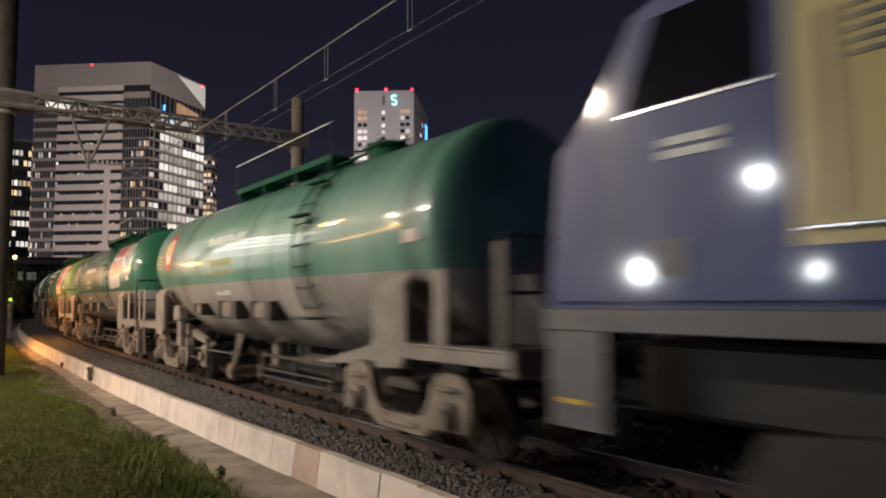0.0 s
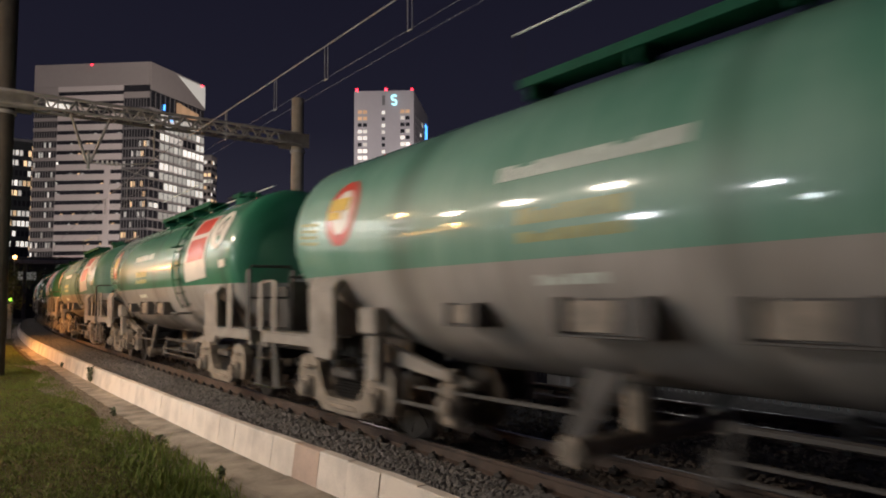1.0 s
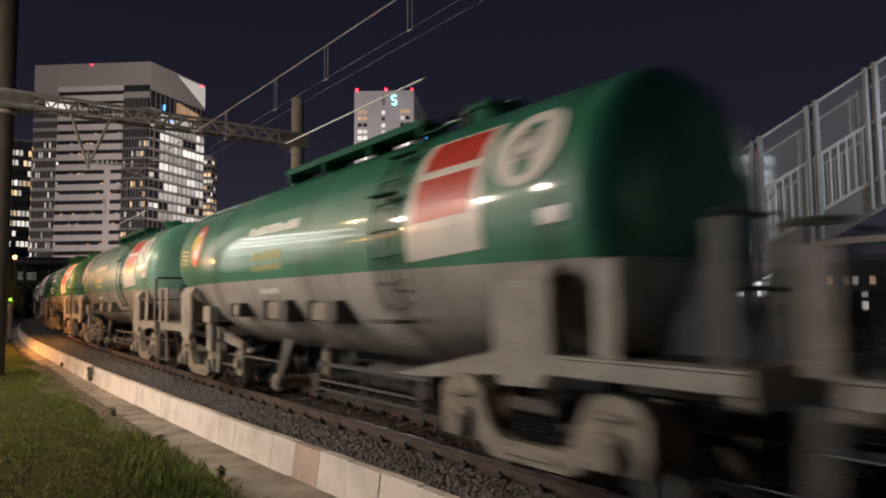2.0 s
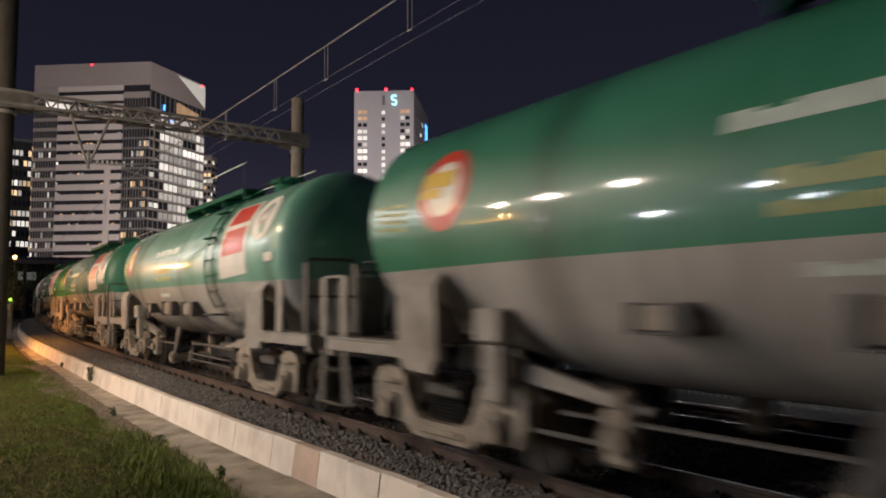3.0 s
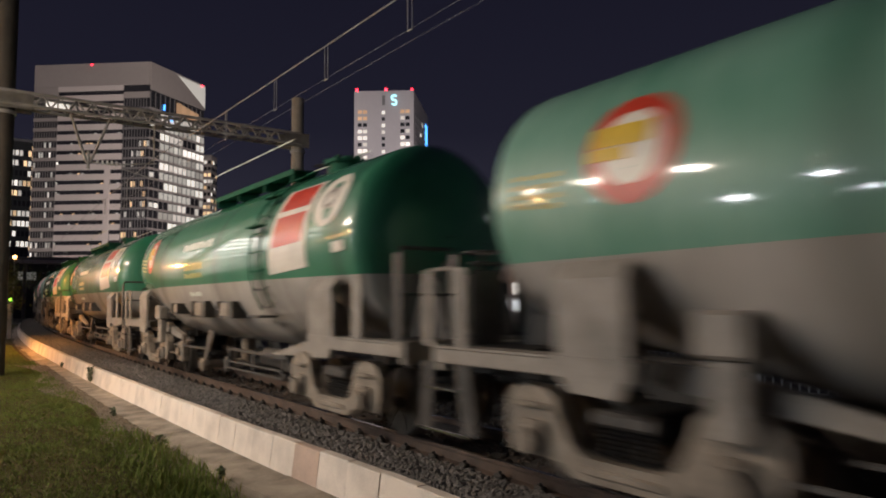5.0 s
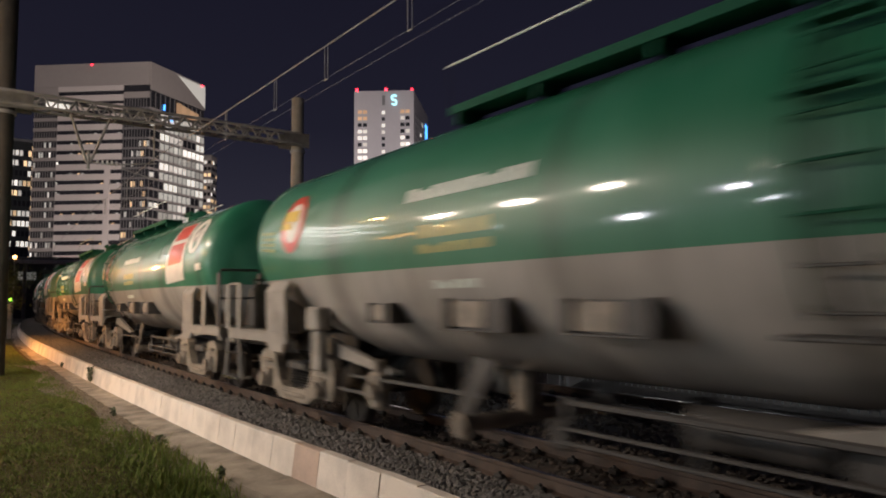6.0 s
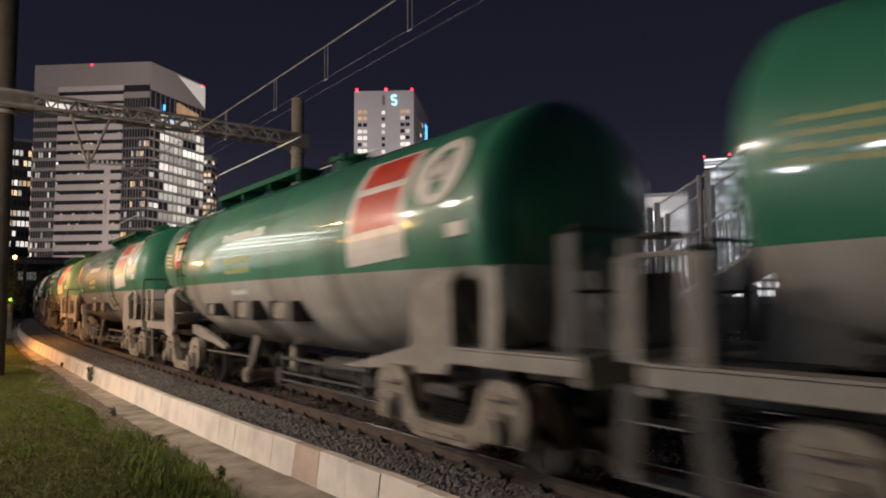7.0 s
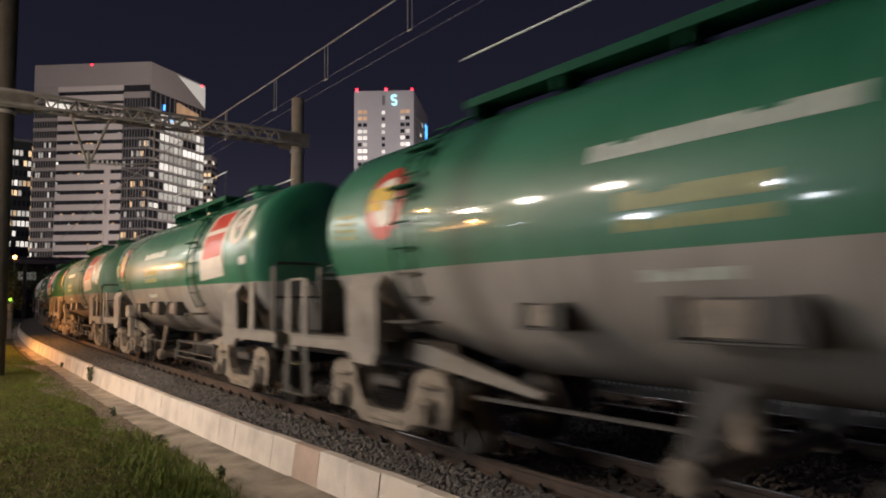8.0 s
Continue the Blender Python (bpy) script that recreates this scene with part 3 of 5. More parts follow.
def bogie(parent, x):
    """Its parts hang on the bolster, which stands on the wheels."""
    bm = BM()
    box(bm, (0, 0, 0.70), (0.36, 2.0, 0.24), 0.03)
    box(bm, (0, 0, 0.92), (0.55, 0.8, 0.2), 0.03)
    bo = part("bogie", bm, M_DARK, parent, "dark cast bolster of a two-axle bogie")
    bo.matrix_basis = pose(x, 0, 0)
    for sd in (-1, 1):
        bm = BM()
        prism(bm, FRAME_SIDE, "y", sd * 1.02, sd * 1.17)
        box(bm, (0, sd * 1.18, 0.335), (0.70, 0.05, 0.07), 0.015)
        for ax in (-0.95, 0.95):
            box(bm, (ax, sd * 1.20, 0.52), (0.30, 0.12, 0.30), 0.04)
            rod(bm, (ax, sd * 1.2, 0.50), (ax, sd * 1.31, 0.50), 0.115, 14)
            box(bm, (ax, sd * 1.19, 0.80), (0.34, 0.08, 0.05), 0.015)
        part("side_frame", bm, M_BOGIE, bo, "dusty grey cast side frame with axle boxes")
        for sx in (-0.20, 0.0, 0.20):
            bm = BM()
            ring = []
            for kz in range(13):
                rr = 0.075 if kz % 2 else 0.055
                ring.append([bm.verts.new((sx + rr * math.cos(q * 0.5236), sd * 1.03 + rr * math.sin(q * 0.5236), 0.43 + kz * 0.02)) for q in range(12)])
            for p_, q_ in zip(ring, ring[1:]):
                for q in range(12):
                    bm.faces.new((p_[q], p_[(q + 1) % 12], q_[(q + 1) % 12], q_[q]))
            part("spring", bm, M_BLACK, bo)
        bm = box(BM(), (0, sd * 1.06, 0.76), (0.62, 0.16, 0.13), 0.03)
        part("bolster_end", bm, M_STEP, bo)
        bm = BM()
        box(bm, (0, sd * 0.95, 0.42), (0.9, 0.06, 0.05), 0.01)
        for ax in (-0.45, 0.45):
            box(bm, (ax, sd * 0.62, 0.48), (0.07, 0.12, 0.36), 0.02)
        part("brake_rigging", bm, M_DARK, bo)
    for ax in (-0.95, 0.95):
        w = new("wheelset", WHEEL_ME)
        w.parent = bo
        w.matrix_basis = pose(ax, 0, 0.43)
        tagged(w, "worn steel wheelset")
    return bo


def ladder(parent, x0, side=-1):
    bm = BM()
    angs = [-32 + i * 10 for i in range(11)]
    pts = []
    for xo in (x0, x0 + 0.42):
        r, zc = shell(xo)
        r += 0.075
        tube(bm, [(xo, side * r * math.cos(radians(a)), zc + r * math.sin(radians(a))) for a in angs], 0.013, 6)
    for a in (18, 38):
        r, zc = shell(x0)
        r += 0.12
        box(bm, (x0 + 0.21, side * r * math.cos(radians(a)), zc + r * math.sin(radians(a))), (0.46, 0.14, 0.03), 0.008)
    r, zc = shell(x0)
    lad = part("ladder", bm, M_WALK, parent, "dark green ladder bent round the tank")
    part("foot_step", box(BM(), (x0 + 0.2, side * (shell(x0)[0] - 0.08), 1.50), (0.60, 0.30, 0.035), 0.01), M_STEP, lad, "dark foot step")
    for a in range(-30, 70, 11):
        r, zc = shell(x0)
        r += 0.085
        y, z = side * r * math.cos(radians(a)), zc + r * math.sin(radians(a))
        bm = rod(BM(), (x0, y, z), (x0 + 0.42, y, z), 0.012, 6)
        for xo in (x0, x0 + 0.42):
            r2, zc2 = shell(xo)
            rod(bm, (xo, y, z), (xo, side * (r2 - 0.01) * math.cos(radians(a)), zc2 + (r2 - 0.01) * math.sin(radians(a))), 0.009, 5)
        part("rung", bm, M_WALK if a > -12 else M_STEP, lad)



def lettering(parent, rows, material, name, label, side=-1):
    """Rows of plain bars for writing that cannot be read: x0, x1, angle, height in degrees, count."""
    for x0, x1, a, h, n in rows:
        bm = BM()
        w = (x1 - x0) / n
        for i in range(n):
            g = 0.16 * w
            patch(bm, x0 + i * w + g / 2, x0 + (i + 1) * w - g / 2, a, a + h * (0.75 if (i * 7) % 5 == 2 else 1.0), 0.003, side, 2)
        part(name, bm, material, parent, label)


def tank_wagon(green, placard, ladder_x, wx0=-1.57):
    label = "green over grey tank wagon, %s paint, %s" % ("faded" if green is M_GREEN_FADED else "glossy", "red and white board" if placard else "no board")
    w = thing("tank_wagon", Matrix(), label, "tank wagon", "wagons of the freight train")
    part("tank_top", tank_half(BM(), True), green, w, "glossy green upper half of the tank", smooth=True)
    part("tank_bottom", tank_half(BM(), False), M_GREY, w, "dusty grey lower half of the tank", smooth=True)
    for sx in (-3.22, 2.52):
        for upper in (True, False):
            bm = BM()
            r, zc = shell(sx)
            e = math.asin((STRIPE - zc) / r)
            a0, a1 = (e, math.pi - e) if upper else (math.pi - e, 2 * math.pi + e)
            prev = None
            for i in range(25):
                a = a0 + (a1 - a0) * i / 24
                row = [bm.verts.new((sx + dx, -rr * math.cos(a), zc + rr * math.sin(a))) for dx, rr in ((-0.035, r - 0.005), (-0.02, r + 0.005), (0.02, r + 0.005), (0.035, r - 0.005))]
                for j in range(3 if prev else 0):
                    bm.faces.new((prev[j], prev[j + 1], row[j + 1], row[j]))
                prev = row
            part("hoop", bm, green if upper else M_GREY, w, smooth=True)
    for sd in (-1, 1):
        ladder(w, ladder_x, sd)
    # walkway and dome fittings on the crown
    for sd in (-1, 1):
        bm = BM()
        wl, wc = 4.18, wx0 + 2.09
        box(bm, (wc, sd * 0.52, 3.985), (wl, 0.46, 0.035), 0.008)
        box(bm, (wc, sd * 0.75, 3.965), (wl, 0.03, 0.10), 0.006)
        part("walkway", bm, M_WALK, w, "dark green crown walkway")
        for px in (wx0 + 0.1, wx0 + 1.4, wx0 + 2.8, wx0 + 4.08):
            bm = BM()
            box(bm, (px, sd * 0.52, 3.89), (0.06, 0.44, 0.20), 0.01)
            part("walkway_bracket", bm, M_WALK, w)
        for px in (wx0, wx0 + 4.16):
            part("stanchion", rod(BM(), (px, sd * 0.76, 3.98), (px, sd * 0.76, 4.51), 0.006, 5), M_DARK, w)
        bm = BM()
        rod(bm, (wx0 - 0.02, sd * 0.76, 4.51), (wx0 + 4.18, sd * 0.76, 4.51), 0.013, 6)
        part("handrail", bm, M_LETTER, w, "thin tubular handrail folded up on the walkway")
    mx = wx0 + 4.75
    bm = BM()
    rod(bm, (mx, 0, 3.80), (mx, 0, 4.06), 0.34, 24)
    rod(bm, (mx, 0, 4.06), (mx, 0, 4.12), 0.38, 24)
    rod(bm, (mx, 0, 4.12), (mx, 0, 4.20), 0.12, 12)
    for t in range(6):
        a = t * math.pi / 3
        box(bm, (mx + 0.36 * math.cos(a), 0.36 * math.sin(a), 4.10), (0.09, 0.09, 0.12), 0.01)
    part("manhole", bm, M_WALK, w, "bolted round manhole cover", smooth=True)
    bm = BM()
    rod(bm, (mx - 0.6, 0.0, 3.85), (mx - 0.6, 0.0, 4.22), 0.09, 12)
    rod(bm, (mx - 0.8, -0.25, 4.15), (mx - 0.3, 0.2, 4.15), 0.03, 8)
    part("safety_valve", bm, M_DARK, w)
    # boards and lettering, both sides
    for sd in (-1, 1):
        if placard:
            board = part("hazard_board", patch(BM(), 3.28, 4.47, -12.5, 43.5, 0.012, sd, 14), M_WHITE, w, "white curved hazard board")
            part("red_field", patch(BM(), 3.41, 4.34, 3.2, 22, 0.016, sd, 6), M_RED, board)
            part("red_field", patch(BM(), 3.41, 4.34, 26, 42, 0.016, sd, 6), M_RED, board)
            lettering(board, [(3.55, 4.2, 23.0, 2.0, 7)], M_RED, "lettering_bar", "", sd)
            ring = part("round_plate", disc(BM(), 4.96, 26, 0.42, 0.012, sd), M_WHITE, w, "round white plate", smooth=True)
            part("plate_mark", disc(BM(), 4.96, 26, 0.17, 0.016, sd, 0.10), M_GREY_DUSTY, ring)
        bm = patch(BM(), 5.22, 5.50, -8, -2, 0.02, sd, 2)
        part("label_plate", bm, M_WHITE, w, "small white label plate")
        em = part("emblem", disc(BM(), -4.70, 15, 0.46, 0.008, sd, 0.31), M_RED, w, "round red and white emblem with a yellow bar", smooth=True)
        part("emblem_disc", disc(BM(), -4.70, 15, 0.31, 0.008, sd), M_WHITE, em, smooth=True)
        bm = patch(BM(), -5.10, -4.52, 15.5, 23, 0.016, sd, 3)
        patch(bm, -5.12, -4.72, 10.5, 15, 0.016, sd, 3)
        part("emblem_bar", bm, M_YELLOW, em)
        lettering(w, [(-1.49, 0.47, 14.6, 5.6, 9)], M_LETTER, "lettering_bar", "row of white lettering bars", sd)
        lettering(w, [(-1.2, -0.02, -1.5, 5.2, 5), (-1.2, -0.02, -7.6, 3.6, 6)], M_YLETTER, "lettering_bar", "rows of yellow lettering bars", sd)
        lettering(w, [(-6.1, -5.45, 7.5, 2.0, 4), (-6.1, -5.45, 3.4, 2.0, 4), (-6.1, -5.45, -0.6, 2.0, 4), (-6.1, -5.45, -4.6, 2.0, 4)], M_YLETTER, "lettering_bar", "rows of small white lettering bars", sd)
        lettering(w, [(-1.05, -0.3, -22, 3.4, 5)], M_LETTER, "lettering_bar", "row of small pale lettering bars", sd)
        # card holders on the lower flank
        for cx, cw, ch in ((-2.06, 0.46, 0.22), (-0.35, 0.90, 0.31), (1.22, 0.84, 0.29)):
            zz = 1.60
            yin = sd * (math.sqrt(1.5 ** 2 - (zz + ch / 2 - 2.42) ** 2) - 0.03)
            ylo = sd * (math.sqrt(1.5 ** 2 - (zz - ch / 2 - 2.42) ** 2) - 0.03)
            yout = sd * 1.46
            bm = BM()
            for dx in (-cw / 2, cw / 2):
                prism(bm, [(yin, zz + ch / 2), (yout, zz + ch / 2), (yout, zz - ch / 2), (ylo, zz - ch / 2)], "x", cx + dx - 0.010, cx + dx + 0.010)
            box(bm, (cx, (ylo + yout) / 2, zz - ch / 2), (cw + 0.02, abs(yout - ylo), 0.022), 0.004)
            for dx in (-cw / 2 + 0.03, cw / 2 - 0.03):
                box(bm, (cx + dx, yout - sd * 0.012, zz), (0.06, 0.024, ch), 0.004)
            ho = part("card_holder", bm, M_STEP, w, "open grey card holder frame")
            part("card_back", box(BM(), (cx + 0.12 * cw, yout - sd * 0.05, zz), (cw * 0.74, 0.02, ch * 0.92), 0.004), M_STEP, ho)
            part("card", box(BM(), (cx - cw * 0.10, yout - sd * 0.032, zz), (cw * 0.52, 0.012, ch * 0.80), 0.003), M_BOGIE, ho, "faded olive-grey card")
        # saddles and end platforms
        for en in (-1, 1):
            bm = BM()
            prism(bm, [(sd * 1.44, 1.27), (sd * 1.46, 1.90), (sd * 1.36, 2.04), (sd * 1.30, 1.98), (sd * 1.39, 1.86), (sd * 1.39, 1.27)], "x", en * 4.69, en * 5.40)
            prism(bm, [(sd * 1.388, 1.27), (sd * 1.388, 1.86), (sd * 0.95, 1.62), (sd * 0.80, 1.27)], "x", en * 4.98, en * 5.03)
            part("saddle", bm, M_GREY_DUSTY, w, "grey saddle plate under the tank end")
            bm = BM()
            box(bm, (en * 5.88, sd * 1.40, 1.185), (2.44, 0.09, 0.15), 0.012)
            box(bm, (en * 5.88, sd * 1.33, 1.270), (2.44, 0.26, 0.02))
            prism(bm, [(en * 4.66, 1.262), (en * 5.50, 1.262), (en * 5.28, 1.00), (en * 4.78, 0.98)], "y", sd * 1.385, sd * 1.452)
            part("side_sill", bm, M_GREY_DUSTY, w, "grey end-platform side sill with a deep gusset")
            # sloping brace from the saddle to the belly
            bm = prism(BM(), [(en * 4.68, 1.24), (en * 4.2, 1.22), (en * 2.45, 0.87), (en * 2.5, 0.81), (en * 4.68, 1.05)], "y", sd * 0.93, sd * 1.03)
            part("sole_brace", bm, M_GREY_DUSTY, w, "pale sloping sole bar")
        # corner steps at the trailing end: hoop of flat bars, tapered legs and two treads
        bm = BM()
        for x in (-7.20, -6.66):
            box(bm, (x, sd * 1.42, 1.66), (0.16, 0.035, 0.78), 0.008)
        tube(bm, [(-7.20, sd * 1.42, 2.0), (-7.14, sd * 1.42, 2.05), (-6.72, sd * 1.42, 2.05), (-6.66, sd * 1.42, 2.0)], 0.022, 6)
        hoop = part("step_hoop", bm, M_GREY_DUSTY, w, "grab hoop of flat grey bars")
        part("step_leg", prism(BM(), [(-7.28, 1.11), (-7.12, 1.11), (-7.16, 0.45), (-7.34, 0.45)], "y", sd * 1.40, sd * 1.43), M_STEP, hoop)
        part("step_leg", prism(BM(), [(-6.74, 1.11), (-6.58, 1.11), (-6.44, 0.45), (-6.64, 0.45)], "y", sd * 1.40, sd * 1.43), M_STEP, hoop)
        part("tread", box(BM(), (-6.92, sd * 1.36, 0.45), (0.74, 0.26, 0.035), 0.006), M_TREAD, hoop, "worn bright step tread")
        part("tread", box(BM(), (-6.95, sd * 1.37, 0.86), (0.52, 0.22, 0.025), 0.006), M_TREAD, hoop, "worn bright step tread")
        # leading end: brace beside the dished end and the platform rail
        part("end_brace", box(BM(), (5.95, sd * 1.38, 1.66), (0.22, 0.04, 0.78), 0.01), M_GREY_DUSTY, w, "upright grey brace beside the tank end")
        bm = tube(BM(), [(6.92, sd * 1.40, 2.26), (6.92, sd * 1.36, 2.33), (6.92, sd * 0.66, 2.33), (6.92, sd * 0.62, 2.26)], 0.024, 6)
        rail = part("platform_rail", bm, M_STEP, w, "dark grey platform rail with flat uprights")
        for y in (1.40, 0.62):
            part("upright", box(BM(), (6.92, sd * y, 1.775), (0.16, 0.04, 1.0), 0.008), M_STEP, rail)
        part("middle_rail", rod(BM(), (6.92, sd * 1.38, 1.80), (6.92, sd * 0.64, 1.80), 0.018, 6), M_STEP, rail)
    for en in (-1, 1):
        bm = BM()
        box(bm, (en * 7.03, 0, 1.16), (0.14, 2.85, 0.26), 0.02)
        part("end_beam", bm, M_GREY_DUSTY, w)
        bm = BM()
        box(bm, (en * 5.95, 0, 1.02), (2.5, 0.42, 0.36), 0.02)
        box(bm, (en * 6.55, 0, 1.265), (1.0, 2.38, 0.02))
        part("draft_sill", bm, M_DARK, w)
        bm = BM()
        box(bm, (en * 7.17, 0, 0.88), (0.20, 0.24, 0.26), 0.03)
        box(bm, (en * 7.29, 0.03, 0.88), (0.12, 0.30, 0.30), 0.05)
        rod(bm, (en * 7.05, 0.35, 0.95), (en * 7.3, 0.30, 0.55), 0.03, 8)
        part("coupler", bm, M_DARK, w, "dark knuckle coupler with brake hose")
        for yy in ((-0.85, 0.85) if en < 0 else ()):
            bm = BM()
            box(bm, (en * 6.93, yy, 1.62), (0.05, 0.34, 0.86), 0.012)
            rod(bm, (en * 6.93, yy - 0.2, 1.28), (en * 6.93, yy - 0.2, 2.12), 0.022, 6)
            rod(bm, (en * 6.93, yy + 0.2, 1.28), (en * 6.93, yy + 0.2, 2.12), 0.022, 6)
            rod(bm, (en * 6.93, yy - 0.2, 2.12), (en * 6.93, yy + 0.2, 2.12), 0.022, 6)
            part("end_panel", bm, M_STEP, w, "grey end panel with rail")
        for yy in (-0.55, 0.55):
            bm = prism(BM(), [(en * 5.9, 1.25), (en * 6.75, 1.25), (en * 6.5, 2.0), (en * 6.2, 2.0)], "y", yy - 0.02, yy + 0.02)
            part("end_gusset", bm, M_STEP, w)
    bm = BM()
    rod(bm, (7.06, -0.30, 1.25), (7.06, -0.30, 2.30), 0.03, 8)
    for k in range(10):
        a0, a1 = k * math.pi / 5, (k + 1) * math.pi / 5
        rod(bm, (7.06 + 0.22 * math.cos(a0), -0.30 + 0.22 * math.sin(a0), 2.30), (7.06 + 0.22 * math.cos(a1), -0.30 + 0.22 * math.sin(a1), 2.30), 0.018, 6)
    rod(bm, (6.84, -0.30, 2.30), (7.28, -0.30, 2.30), 0.015, 6)
    part("hand_brake", bm, M_STEP, w, "hand brake wheel on a post")
    # belly: discharge pipe, brake gear, air tank
    bm = BM()
    rod(bm, (-0.93, -0.2, 1.0), (-0.93, -0.2, 0.45), 0.14, 14)
    rod(bm, (-0.93, -1.05, 0.45), (-0.93, 1.05, 0.45), 0.09, 12)
    for sd in (-1, 1):
        rod(bm, (-0.93, sd * 1.04, 0.45), (-0.93, sd * 1.18, 0.45), 0.135, 14)
        rod(bm, (-0.93, sd * 1.18, 0.45), (-0.93, sd * 1.21, 0.45), 0.09, 14)
    part("discharge_pipe", bm, M_BOGIE, w, "grey discharge pipe with flange", smooth=True)
    for sd in (-1, 1):
        bm = prism(BM(), [(-0.74, 1.17), (-0.40, 1.13), (-0.82, 0.55), (-1.04, 0.55)], "y", sd * 1.06, sd * 1.12)
        part("hanger", bm, M_STEP, w, "sloping grey hanger")
        bm = BM()
        rod(bm, (-3.3, sd * 1.10, 0.75), (-0.6, sd * 1.10, 0.77), 0.024, 6)
        rod(bm, (0.5, sd * 1.08, 0.84), (3.2, sd * 1.08, 0.84), 0.030, 6)
        part("brake_pipe", bm, M_STEP, w, "dusty brake pipe")
        bm = BM()
        rod(bm, (0.45, sd * 1.12, 0.62), (3.1, sd * 1.12, 0.62), 0.020, 6)
        rod(bm, (0.45, sd * 1.12, 0.50), (3.1, sd * 1.12, 0.50), 0.020, 6)
        for x in (0.5, 1.75, 3.05):
            box(bm, (x, sd * 1.09, 0.68), (0.07, 0.05, 0.42), 0.01)
        box(bm, (0.42, sd * 1.08, 0.55), (0.18, 0.14, 0.26), 0.03)
        part("brake_rodding", bm, M_STEP, w, "dusty brake rods on hangers")
    bm = BM()
    rod(bm, (1.5, -0.72, 0.74), (2.5, -0.72, 0.74), 0.17, 18)
    box(bm, (2.85, -0.8, 0.72), (0.34, 0.3, 0.3), 0.03)
    part("air_tank", bm, M_STEP, w, "dusty air tank and brake cylinder", smooth=True)
    if ladder_x > 0:
        bm = BM()
        box(bm, (-4.02, -1.24, 1.49), (0.40, 0.22, 0.33), 0.03)
        box(bm, (-4.02, -1.22, 1.05), (0.28, 0.14, 0.56), 0.02)
        part("valve_box", bm, M_GREY_DUSTY, w, "grey valve box on a bracket")
    for sd in ((-1, 1) if ladder_x > 0 else ()):
        bm = BM()
        box(bm, (-2.68, sd * 1.06, 0.62), (0.28, 0.20, 0.46), 0.04)
        box(bm, (-2.68, sd * 1.06, 0.92), (0.12, 0.12, 0.16), 0.02)
        rod(bm, (-2.68, sd * 1.16, 0.62), (-2.68, sd * 1.22, 0.62), 0.10, 12)
        gear = part("brake_valve", bm, M_BOGIE, w, "dusty brake valve block")
        part("lever", box(BM(), (-3.3, sd * 1.10, 0.55), (1.0, 0.03, 0.05), 0.01), M_STEP, gear)
    bogie(w, -5.0)
    bogie(w, 4.84)
    return w


